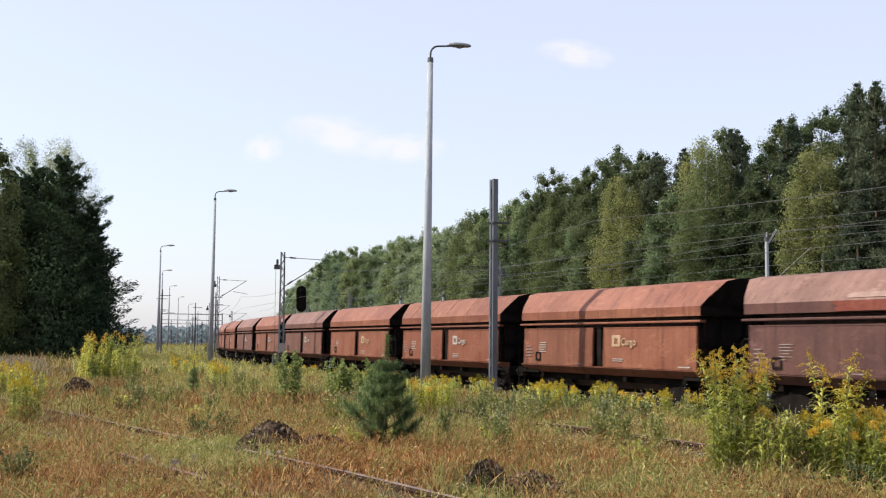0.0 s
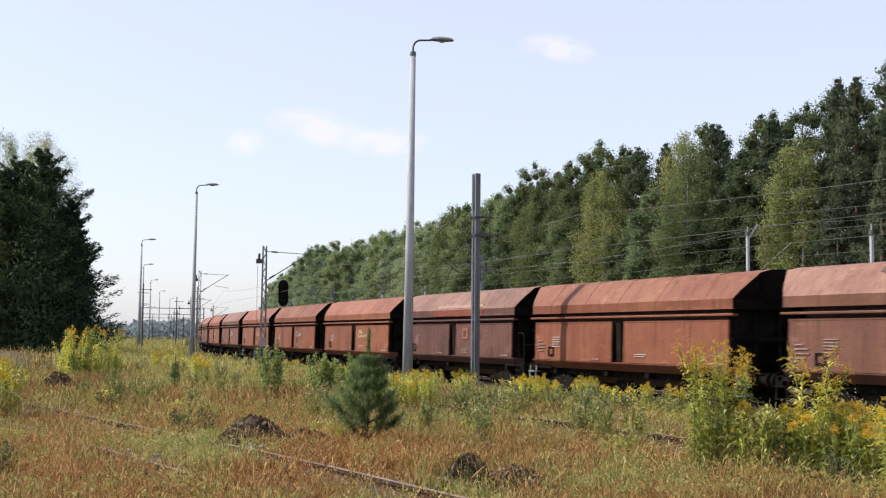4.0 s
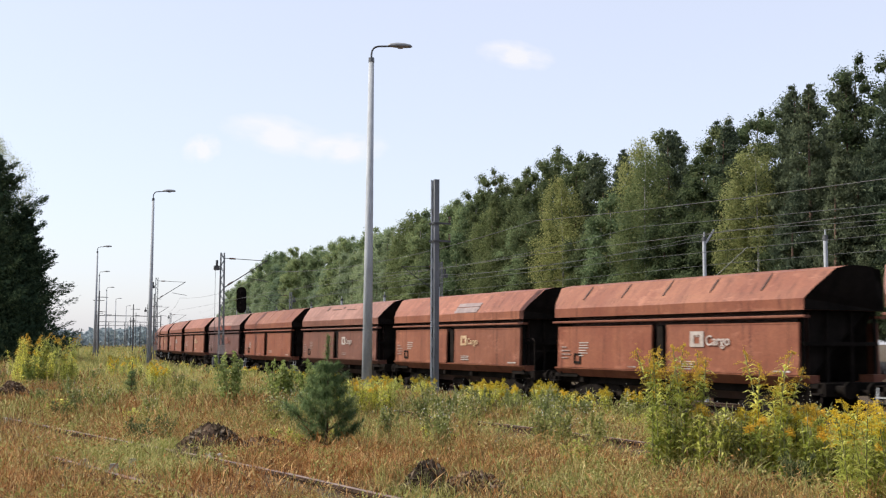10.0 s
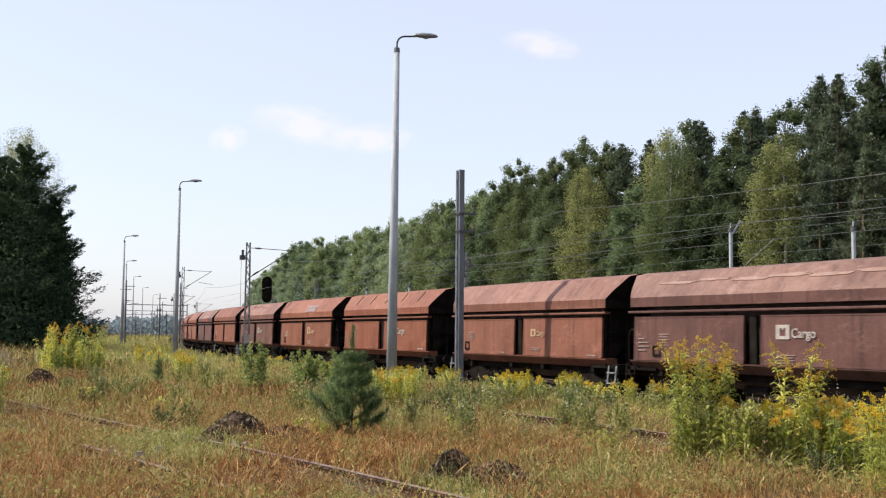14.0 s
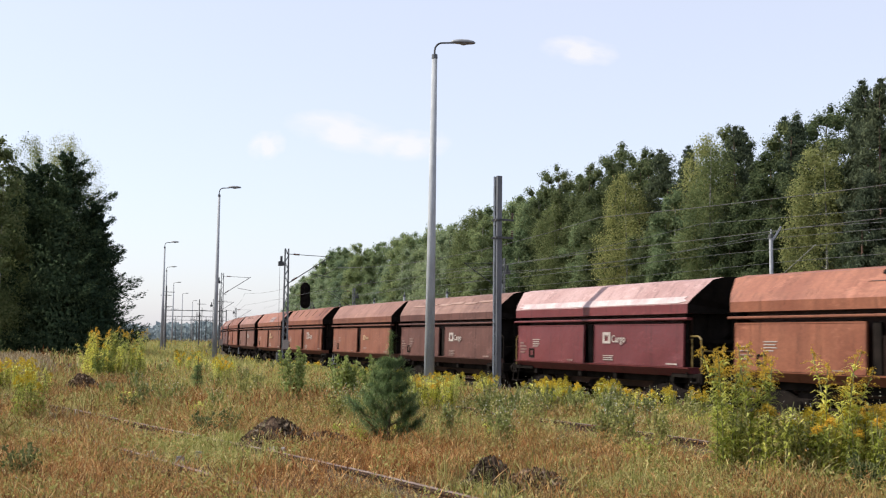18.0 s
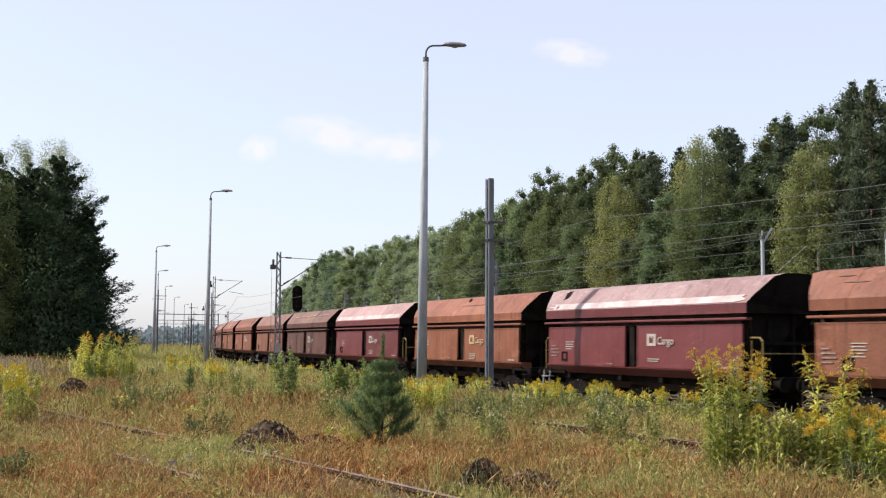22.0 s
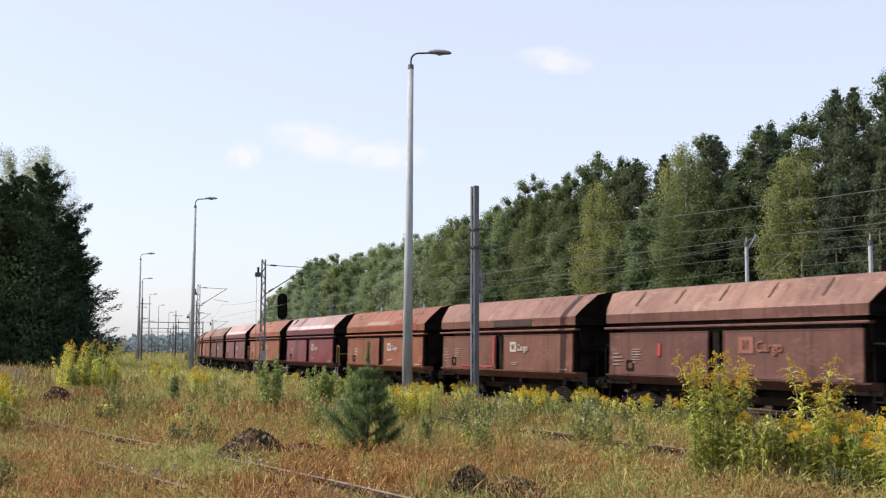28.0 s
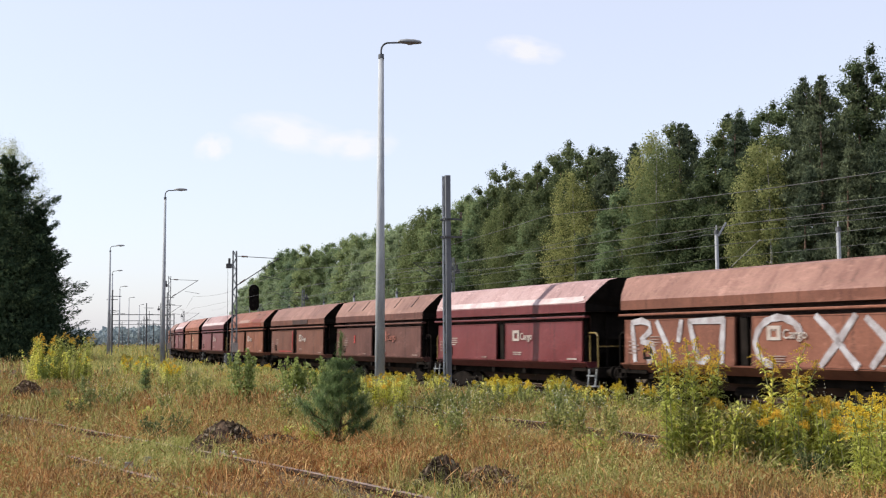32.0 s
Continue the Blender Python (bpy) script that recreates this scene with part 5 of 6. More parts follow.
def forest_edge(y):
    """Where the wood begins, across the tracks, at y."""
    return float(np.interp(y, [0, 49, 89, 130, 165, 184, 247, 315, 650], [49, 50, 55, 62, 67.5, 69, 82, 99, 190]))


def wood_top(y):
    """How high the wood stands along its edge."""
    return float(np.interp(y, [50, 60, 64, 67, 72, 76, 80, 88, 92, 98, 104, 115, 131, 145, 170, 205, 235, 290], [19.3, 18.6, 18.1, 19.5, 18.9, 19.9, 19.5, 18.9, 19.5, 20.8, 19.9, 20.2, 19.3, 20.5, 20.7, 22.8, 24.0, 24.6]))


def build_forest():
    rng = random.Random(7)
    kinds = {}
    specs = [("birch", 15.2, 2.9), ("birch", 16.4, 3.2), ("broad", 14.6, 2.6), ("broad", 15.6, 2.8), ("aspen", 12.6, 2.3), ("aspen", 14.0, 2.5), ("pine", 18.2, 2.9), ("pine", 18.8, 3.1), ("pine", 17.0, 2.7), ("birch", 12.6, 2.6), ("broad", 11.0, 2.6), ("willow", 20.0, 5.0), ("willow", 18.6, 4.6), ("aspen", 19.0, 4.4), ("broad", 17.6, 3.3)]
    for i, (k, h, r) in enumerate(specs):
        kinds[i] = build_tree(k, h, r, 40 + i, 24000 if r < 4 else 18000, (0.085 if r < 4 else 0.14) if k != "pine" else 0.14, 3.0 if k == "pine" else None)
    used = set()

    def put(i, x, y, top=0.0):
        s = top / specs[i][1] if top else 1.0
        m = pose(x, y, ground_z(x, y) - 0.1, rng.uniform(-2, 2), rng.uniform(-2, 2), rng.uniform(0, 360)) @ Matrix.Scale(s, 4)
        if i in used:
            copy_thing(kinds[i], m)
        else:
            kinds[i].matrix_basis = m
            used.add(i)

    # the trees that stand out at the wood's edge
    own = ((0, 52.0, 55.5), (1, 52.8, 67.0), (1, 54.6, 81.0), (4, 53.6, 74.0), (5, 53.2, 72.3), (3, 53.6, 62.2), (2, 54.6, 60.4), (10, 52.6, 64.3),  (2, 56.0, 86.5), (5, 57.6, 93.0), (1, 59.0, 101.0), (10, 54.4, 77.6), (3, 60.6, 107.0))
    for i, x, yy in own:
        put(i, x, yy)
    for i, x, yy, top in ((8, 50.8, 50.4, 12.5), (6, 51.4, 47.5, 14.0), (8, 52.4, 58.2, 11.0), (8, 51.6, 53.0, 11.5), (2, 50.9, 52.0, 9.0), (8, 53.0, 70.0, 10.0), (7, 55.4, 54.6, 18.9), (6, 56.6, 58.4, 18.2), (7, 57.0, 51.6, 19.2), (6, 56.4, 48.6, 18.8), (8, 55.4, 61.0, 17.8), (7, 54.4, 46.4, 18.4), (6, 58.4, 54.8, 19.5),
                          (14, 63.0, 108.4, 18.6), (14, 64.8, 114.0, 18.8), (5, 66.2, 119.5, 18.6), (14, 67.6, 126.0, 18.4), (13, 69.4, 133.0, 18.8)):
        put(i, x, yy, top)
    y = 22.0
    order = [4, 0, 10, 2, 9, 1, 5, 3, 0, 2, 4, 1, 10, 3, 9, 5, 2]
    k = 0
    while y < 420:
        if 46 < y < 109:
            y = 109.5
        x = forest_edge(y) + rng.uniform(0, 2.2)
        if y < 112:
            put((2, 10, 3, 6)[k % 4] if y < 47 else order[k % len(order)], x, y)
        else:
            # farther down the edge, kinds whose leaf colour is paled for haze
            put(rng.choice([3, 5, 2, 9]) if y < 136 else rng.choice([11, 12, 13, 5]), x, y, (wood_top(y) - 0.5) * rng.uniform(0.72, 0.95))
        y += rng.uniform(3.0, 4.0) * (1 + y / 200)
        k += 1
    # behind them, to the wood's full height
    y = 20.0
    while y < 300:
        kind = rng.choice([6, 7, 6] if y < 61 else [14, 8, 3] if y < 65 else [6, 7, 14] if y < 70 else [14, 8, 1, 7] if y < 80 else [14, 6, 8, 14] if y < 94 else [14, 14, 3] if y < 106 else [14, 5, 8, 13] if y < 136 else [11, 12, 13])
        put(kind, forest_edge(y) + rng.uniform(2.8, 4.6), y, (wood_top(y) - 0.5) * rng.uniform(0.92, 1.0))
        y += rng.uniform(1.9, 2.6) * (1 + y / 170)
    y = 24.0
    while y < 130:
        put(rng.choice([6, 7, 14]), forest_edge(y) + rng.uniform(7, 9), y, (wood_top(y) + 0.2) * rng.uniform(0.93, 1.02))
        y += rng.uniform(2.6, 3.6)
    for i in kinds:
        if i not in used:
            put(i, forest_edge(60) + 12, 60 + i)


build_forest()


def build_left_group():
    for kind, x, y, h, r, n, seed, base in (
        ("spruce", 9.0, 85.0, 14.8, 5.6, 60000, 71, 0.0), ("spruce", 6.0, 87.0, 13.6, 5.0, 40000, 72, 0.0), ("spruce", 10.9, 84.0, 11.0, 3.9, 44000, 77, 0.0), ("spruce", 7.3, 86.5, 14.4, 4.4, 44000, 80, 0.0), ("spruce", 3.4, 88.5, 13.0, 4.8, 26000, 73, 0.0), ("spruce", -1.0, 89.0, 13.0, 4.8, 14000, 78, 0.0),
        ("birch", 7.1, 90.5, 16.6, 3.1, 26000, 74, 7.0), ("birch", 9.8, 91.0, 17.1, 3.1, 26000, 75, 7.0), ("birch", 4.3, 82.0, 15.2, 2.6, 16000, 76, 2.0), ("birch", 1.6, 83.0, 14.0, 2.8, 9000, 79, 2.0)):
        t = build_tree(kind, h, r, seed, n, 0.125 if kind == "spruce" else 0.055 if y > 90 else 0.11, base, "trees standing in the meadow")
        if kind == "birch":
            tagged(t, "tall birch with thin pale foliage beside dark conifers")
        t.matrix_basis = pose(x, y, ground_z(x, y) - 0.1)


build_left_group()


def build_far_wood():
    rng = np.random.default_rng(5)
    n = 16000
    x = rng.uniform(-320, 200, n)
    y = 520 + rng.uniform(0, 60, n)
    top = 7 + 2 * np.sin(x * 0.03) + 2 * np.sin(x * 0.11 + 1) + 1.2 * np.sin(x * 0.37)
    z = top * rng.uniform(0, 1, n) ** 0.7
    v, f = leaf_quads(np.stack([x, y, z], 1), 1.5, rng)
    me = fast_mesh("far_wood", v, f)
    me.materials.append(MAT["farleaf"])
    tagged(new("far_wood", me), "distant low line of woods on the horizon", "woods", "", "stuff")


build_far_wood()


# ---- meadow ----
def stem_tube(pts, r, g):
    for a, b in zip(pts, pts[1:]):
        g.tube(a, b, r, r * 0.85, 4, False)


def long_leaves(base, direction, length, width):
    """Narrow leaves, each of two bent quads, from arrays of feet and directions."""
    n = len(base)
    side = np.cross(direction, np.array([0, 0, 1.0]))
    side /= np.linalg.norm(side, axis=1)[:, None] + 1e-9
    L, W = length[:, None], width[:, None]
    mid = base + direction * L * 0.55
    tip = base + direction * L + np.array([0, 0, -0.35]) * L
    v = np.stack([base - side * W * 0.3, base + side * W * 0.3, mid + side * W, mid - side * W, tip + side * W * 0.15, tip - side * W * 0.15], 1).reshape(-1, 3)
    k = np.arange(n)[:, None] * 6
    f = np.concatenate([k + np.array([0, 1, 2, 3]), k + np.array([3, 2, 4, 5])])
    return v, f


def goldenrod(name_label, stems, height, spread, seed, bloom="gold", lean=0.12, plume=0.28, share=1.0):
    """A clump of goldenrod: upright leafy stems, each with a plume of arching flower sprays."""
    rng = np.random.default_rng(seed)
    t = thing("goldenrod", Matrix(), name_label, "wild flower", "goldenrod in the meadow")
    g, feet, dirs, lens, wids, flo = Geo(), [], [], [], [], []
    for s in range(stems):
        a, r = rng.uniform(0, 6.283), spread * math.sqrt(rng.uniform(0, 1))
        foot = np.array([r * math.cos(a), r * math.sin(a), -0.05])
        h = height * rng.uniform(0.72, 1.0)
        ld = rng.uniform(0, 6.283)
        tilt = np.array([math.cos(ld), math.sin(ld), 0]) * lean * h * rng.uniform(0.2, 1.0)
        at = lambda q: foot + np.array([0, 0, h * q]) + tilt * q * q
        stem_tube([at(q) for q in (0, 0.35, 0.7, 1.0)], 0.006, g)
        m = int(74 * h)
        q = rng.uniform(0.12, 0.9, m)
        p = foot + np.outer(q, [0, 0, h]) + np.outer(q * q, tilt)
        b = rng.uniform(0, 6.283, m)
        d = np.stack([np.cos(b), np.sin(b), rng.uniform(0.1, 0.8, m)], 1)
        feet.append(p), dirs.append(d), lens.append(rng.uniform(0.10, 0.19, m) * (1.2 - 0.5 * q)), wids.append(rng.uniform(0.009, 0.016, m))
        top = at(1.0)
        if s / stems >= share:
            continue
        for k in range(11):
            u = k / 11
            root = at(1.0 - plume * u * 0.9 / max(h, 0.5))
            ba = rng.uniform(0, 6.283)
            ln = 0.05 + plume * 0.62 * u * rng.uniform(0.5, 1.15)
            w = np.linspace(0.15, 1, 9)
            pts = root + np.stack([np.cos(ba) * ln * w, np.sin(ba) * ln * w, ln * (0.55 * w - 0.65 * w * w)], 1)
            flo.append(np.repeat(pts, 4, 0) + rng.normal(size=(36, 3)) * 0.010)
        flo.append(top + rng.normal(size=(14, 3)) * np.array([0.012, 0.012, 0.03]))
    tagged(part("stem", g, MAT["stalk"], t), kind="stuff")
    v, f = long_leaves(np.concatenate(feet), np.concatenate(dirs), np.concatenate(lens), np.concatenate(wids))
    part("leaves", fast_mesh("leaves", v, f), MAT["weedleaf"], t)
    v, f = leaf_quads(np.concatenate(flo), 0.0095, rng)
    part("flower_plume", fast_mesh("flower_plume", v, f), MAT[bloom], t, "yellow flower plumes" if bloom == "gold" else "fading ochre flower plumes")
    return t


def leafy_weed(label, name, height, spread, seed, mat="darkweed", leaf=0.06, flowers=0, stems=7):
    """A bushy weed: branching stems set with oval leaves, some with small white flowers."""
    rng = np.random.default_rng(seed)
    t = thing(name, Matrix(), label, "weed" if name != "shrub" else "shrub", "weeds in the meadow")
    g, pos, white = Geo(), [], []
    for s in range(stems):
        a = rng.uniform(0, 6.283)
        h = height * rng.uniform(0.6, 1.0)
        out = spread * rng.uniform(0.2, 1.0)
        tip = np.array([out * math.cos(a), out * math.sin(a), h])
        foot = np.array([0.25 * tip[0], 0.25 * tip[1], -0.05])
        stem_tube([foot, (foot + tip) / 2 + np.array([0.03, 0.02, 0.05]), tip], 0.008, g)
        m = int(95 * height) + 14
        q = rng.uniform(0.15, 1.0, m)
        p = foot + np.outer(q, tip - foot) + rng.normal(size=(m, 3)) * (0.35 * spread * (1.1 - q))[:, None]
        p[:, 2] = np.maximum(p[:, 2], 0.03)
        pos.append(p)
        if flowers:
            white.append(tip + rng.normal(size=(flowers, 3)) * np.array([0.1, 0.1, 0.12]))
    tagged(part("stem", g, MAT["stalk"], t), kind="stuff")
    v, f = leaf_quads(np.concatenate(pos), leaf, rng)
    part("leaves", fast_mesh("leaves", v, f), MAT[mat], t)
    if flowers:
        v, f = leaf_quads(np.concatenate(white), 0.014, rng)
        part("blossom", fast_mesh("blossom", v, f), MAT["daisy"], t, "small white flower heads")
    return t


def stand(x, y, turn=0.0):
    return pose(x, y, ground_z(x, y), 0, 0, turn)


def build_goldenrod():
    rng = random.Random(3)
    tall = [goldenrod("tall fading goldenrod clump beside the gravel", 7, 1.64, 0.2, 11, "oldgold", 0.14, 0.34, 0.6),
            goldenrod("tall fading goldenrod clump beside the gravel", 6, 1.6, 0.2, 12, "oldgold", 0.28, 0.34, 0.8),
            goldenrod("bushy green goldenrod with few yellow plumes", 8, 0.98, 0.34, 13, "oldgold", 0.2, 0.14, 0.2)]
    bright = goldenrod("bright yellow goldenrod in full bloom with arching plumes", 9, 1.12, 0.24, 19, "gold", 0.2, 0.34, 0.9)
    low = [goldenrod("low goldenrod patch in yellow bloom near the track", 12, 0.95, 0.3, 14, "gold", 0.12, 0.15, 0.55),
           goldenrod("low goldenrod patch in yellow bloom near the track", 10, 0.82, 0.32, 15, "gold", 0.12, 0.14, 0.35),
           goldenrod("green goldenrod not yet in full bloom", 12, 0.9, 0.32, 16, "oldgold", 0.14, 0.1, 0.25)]
    big = [goldenrod("leafy green goldenrod thicket", 20, 1.5, 0.75, 18, "gold", 0.26, 0.2, 0.15), goldenrod("large leafy goldenrod thicket in yellow bloom at the tips", 22, 1.98, 0.62, 17, "oldgold", 0.24, 0.3, 0.34)]
    spots = []
    # the thicket near the camera
    spots += [(tall[0], 8.58, 10.66), (tall[0], 8.80, 10.48), (tall[1], 8.72, 10.8), (tall[2], 8.95, 10.2), (tall[1], 9.5, 10.0),
              (low[0], 9.25, 10.15), (low[2], 9.3, 9.75), (tall[2], 9.72, 9.75), (low[0], 9.85, 10.05), (tall[2], 10.25, 9.75), (low[2], 10.8, 10.2), (low[2], 11.0, 9.6), (low[2], 9.7, 9.2),
              (bright, 8.65, 7.75), (bright, 9.2, 8.0), (low[2], 9.0, 7.6), (low[2], 9.5, 7.9), (low[2], 9.6, 8.5)]
    # green clumps at the near edge of the meadow
    spots += [(low[2], 0.72, 18.2), (low[0], 0.8, 19.0), (low[0], 1.8, 21.6)]
    # along the track
    for x, y in ((12.0, 21.05), (12.5, 21.3), (12.7, 20.8), (13.0, 21.4), (13.3, 20.7), (13.74, 21.1), (14.2, 21.5), (14.64, 21.4), (14.9, 20.8), (15.7, 20.5), (13.2, 27.9), (16.2, 24.0)):
        spots.append((low[rng.randrange(2)], x, y))
    spots += [(low[2], x, y) for x, y in ((9.5, 22.5), (9.9, 22.2), (10.3, 22.6), (9.2, 21.8), (10.7, 23.2), (9.9, 23.4))]
    # the thicket in front of the dark trees
    spots += [(big[1], 5.4, 40.0), (big[1], 6.5, 40.4), (big[0], 6.3, 39.6), (big[0], 5.6, 39.3), (tall[2], 7.0, 40.6), (tall[2], 5.6, 39.2), (low[0], 2.3, 33.4), (low[0], 1.7, 33.0), (low[0], 2.5, 32.2), (low[2], 2.0, 31.6), (low[2], 2.8, 30.8), (low[0], 1.2, 32.6), (low[0], 3.1, 36.0), (low[1], 1.6, 31.5), (low[0], 3.0, 38.0), (low[1], 1.2, 29.0)]
    # scattered over the middle of the meadow and along the ballast
    for k in range(70):
        y = rng.uniform(26, 95)
        x = rng.uniform(0.20, 0.52) * y if k < 36 else bend(y) + rng.uniform(13.5, 20.2)
        if bend(y) + 20.3 > x and (x - 16.8) ** 2 + (y - 37.8) ** 2 > 1 and not (x < 9 and y < 30):
            spots.append((rng.choice(low if k < 36 else [low[2], low[2], low[1]]), x, y))
    used = set()
    for src, x, y in spots:
        m = stand(x, y, rng.uniform(0, 360))
        if src.name in used:
            copy_thing(src, m)
        else:
            src.matrix_basis = m
            used.add(src.name)


build_goldenrod()


def build_weeds():
    rng = random.Random(9)
    kinds = [leafy_weed("bright green leafy weed standing in the grass", "leafy_weed", 1.4, 0.42, 21, "shrubleaf", 0.045, 2, 9),
             leafy_weed("dark green bushy shrub among dry grass", "shrub", 1.15, 0.5, 22, "shrubleaf", 0.05, 0, 14),
             leafy_weed("grey-green weed with tiny white flower heads", "flowering_weed", 0.6, 0.26, 23, "darkweed", 0.026, 5, 10),
             leafy_weed("slender weed with pale flower heads", "flowering_weed", 0.75, 0.26, 24, "darkweed", 0.026, 2, 8),
             leafy_weed("low spreading green weed", "leafy_weed", 0.36, 0.34, 25, "weedleaf", 0.03, 1, 10),
             leafy_weed("low dark green bush among russet grass", "shrub", 0.42, 0.3, 26, "darkbush", 0.024, 0, 12)]
    spots = [(5, 3.85, 23.7), (5, 4.1, 18.0), (3, 11.3, 20.2), (3, 11.5, 20.0), (3, 12.5, 19.5), (2, 11.9, 18.4), (3, 13.2, 19.8), (2, 10.6, 19.4), (2, 5.2, 22.0), (3, 5.0, 26.5), (5, 4.6, 18.4), (5, 1.0, 13.0), (3, 9.0, 10.05), (3, 9.12, 9.9), (3, 10.0, 9.8), (5, 9.2, 10.35), (5, 10.3, 9.75), (5, 9.0, 9.0), (0, 7.9, 25.5), (1, 9.06, 25.3), (1, 9.6, 24.6),  (3, 16.0, 29.1), (3, 16.3, 28.8), (2, 9.0, 14.0), (2, 9.76, 13.7), (3, 9.3, 14.2),
             (2, 10.2, 20.3), (2, 9.35, 35.5), (3, 10.99, 10.9), (3, 11.3, 11.2), (2, 7.62, 32), (2, 9.73, 22.3), (3, 12.75, 17.2), (2, 10.47, 25.4), (2, 8.9, 10.9), (2, 9.8, 10.9), (2, 8.8, 20.5), (2, 11.2, 21.5), (4, 6.6, 16.2),
             (4, 5.6, 15.2), (1, 5.5, 39.0), (2, 11.8, 19.4), (4, 4.2, 25.4), (2, 7.0, 20.0), (2, 7.5, 21.0), (2, 8.3, 22.0), (3, 12.2, 20.0), (2, 10.8, 12.0), (3, 13.4, 13.0), (3, 12.6, 12.4)]
    for k in range(80):
        y = rng.uniform(11, 60) if k % 3 else rng.uniform(13, 30)
        x = rng.uniform(0.12, 0.85) * y
        if x < 19.5 + bend(y) and not (x < 7 and y < 20 and x > 1) and not (x < 9.5 and y > 18 and k % 2):
            spots.append((rng.choice([2, 3, 4, 2]) if y > 16 else rng.choice([2, 4]), x, y))
    used = set()
    for i, x, y in spots:
        m = stand(x, y, rng.uniform(0, 360))
        if i in used:
            copy_thing(kinds[i], m)
        else:
            kinds[i].matrix_basis = m
            used.add(i)


build_weeds()


def build_sapling(x, y, h, seed, wide=0.33, thick=120):
    """A young pine: whorls of rising branches, each a brush of long needles."""
    rng = np.random.default_rng(seed)
    t = thing("pine_sapling", stand(x, y), "young bushy dark green pine growing in the meadow", "pine")
    g, p0, d0 = Geo(), [], []
    g.tube((0, 0, -0.1), (0.02, 0, h), 0.03, 0.008, 8)

    def brush(root, tip, m, a0=0.25):
        q = rng.uniform(a0, 1.03, m)
        p0.append(root + np.outer(q, tip - root))
        dd = rng.normal(size=(m, 3)) * 0.75 + (tip - root) / np.linalg.norm(tip - root) * 1.1
        d0.append(dd / np.linalg.norm(dd, axis=1)[:, None])

    for k in range(6):
        f = k / 6
        z = h * (0.06 + 0.74 * f) + rng.uniform(-0.03, 0.03)
        reach = wide * h * (1.0 - 0.88 * f) * (0.75 if k == 0 else 1.0)
        for b in range(8):
            a = 6.283 * b / 8 + rng.uniform(-0.4, 0.4) + k
            ln = reach * rng.uniform(0.6, 1.25)
            root, mid = np.array([0, 0, z]), np.array([math.cos(a) * ln * 0.6, math.sin(a) * ln * 0.6, z + 0.28 * ln])
            tip = np.array([math.cos(a) * ln, math.sin(a) * ln, z + 0.66 * ln])
            g.tube(root, mid, 0.009, 0.006, 4, False)
            g.tube(mid, tip, 0.006, 0.003, 4, False)
            brush(root, mid, thick // 2, 0.35)
            brush(mid, tip, thick, 0.0)
            for c in (-0.8, 0.8):
                w = mid + 0.4 * ln * np.array([math.cos(a + c), math.sin(a + c), 0.75])
                g.tube(mid, w, 0.005, 0.002, 4, False)
                brush(mid, w, thick // 2)
    brush(np.array([0, 0, h * 0.72]), np.array([0.02, 0, h * 0.97]), 2 * thick)
    part("trunk", g, MAT["bark"], t)
    p, d = np.concatenate(p0), np.concatenate(d0)
    v, f = long_leaves(p, d, rng.uniform(0.08, 0.14, len(p)), np.full(len(p), 0.003))
    part("needles", fast_mesh("needles", v, f), MAT["youngneedle"], t)


build_sapling(6.06, 15.03, 1.69, 31, 0.335, 200)
build_sapling(7.3, 33.0, 1.0, 32, 0.2, 26)
build_sapling(3.3, 62.0, 2.4, 33, 0.3, 30)


def build_heap(x, y, rx, ry, h, seed):
    """A heap of dark gravel with loose stones on it."""
    rng = np.random.default_rng(seed)
    g = Geo()
    n, m = 22, 9
    for j in range(m):
        q = j / (m - 1)
        for i in range(n):
            a = 2 * math.pi * i / n
            rr = q * (1 + 0.22 * math.sin(2 * a + seed) + 0.12 * math.sin(5 * a))
            z = h * (1 - q * q) ** 1.4 * (1 + 0.4 * noise.noise(Vector((math.cos(a) * q * 2, math.sin(a) * q * 2, seed)))) - 0.06 * q
            g.v.append((rx * rr * math.cos(a), ry * rr * math.sin(a), z + 0.02 * float(rng.normal())))
    for j in range(m - 1):
        g.f += [(j * n + i, (j + 1) * n + i, (j + 1) * n + (i + 1) % n, j * n + (i + 1) % n) for i in range(n)]
    t = thing("gravel_heap", stand(x, y, seed * 40), "small heap of dark brown gravel in the grass", "gravel heap", "heaps in the meadow")
    part("mound", g, MAT["slag"], t)
    k = int(2800 * rx)
    a, q = rng.uniform(0, 6.283, k), np.sqrt(rng.uniform(0, 1, k))
    s = Geo()
    for b, r in zip(a, q):
        z = h * (1 - r * r) ** 1.4
        c = np.array([rx * r * math.cos(b), ry * r * math.sin(b), z])
        w = rng.uniform(0.012, 0.042)
        o = rng.normal(size=(5, 3)) * w * 0.35
        s.add([c + (w, 0, 0) + o[0], c + (-w * 0.5, w * 0.8, 0) + o[1], c + (-w * 0.5, -w * 0.8, 0) + o[2], c + (0, 0, w * 0.9) + o[3]], [(0, 1, 3), (1, 2, 3), (2, 0, 3), (2, 1, 0)])
    st = part("loose_gravel", s, MAT["stones"], t)
    tagged(st, "loose gravel stones", "", "", "stuff")


for n_heap, (x, y, rx, ry, h) in enumerate(((4.55, 15.5, 0.68, 0.5, 0.36), (5.5, 10.75, 0.34, 0.3, 0.28), (5.8, 10.3, 0.5, 0.3, 0.2), (5.15, 15.1, 0.55, 0.34, 0.2), (8.26, 10.0, 0.3, 0.25, 0.14), (3.97, 32.0, 0.7, 0.6, 0.5), (2.36, 12.9, 0.3, 0.3, 0.09), (8.1, 9.25, 0.35, 0.3, 0.12))):
    build_heap(x, y, rx, ry, h, n_heap + 1)


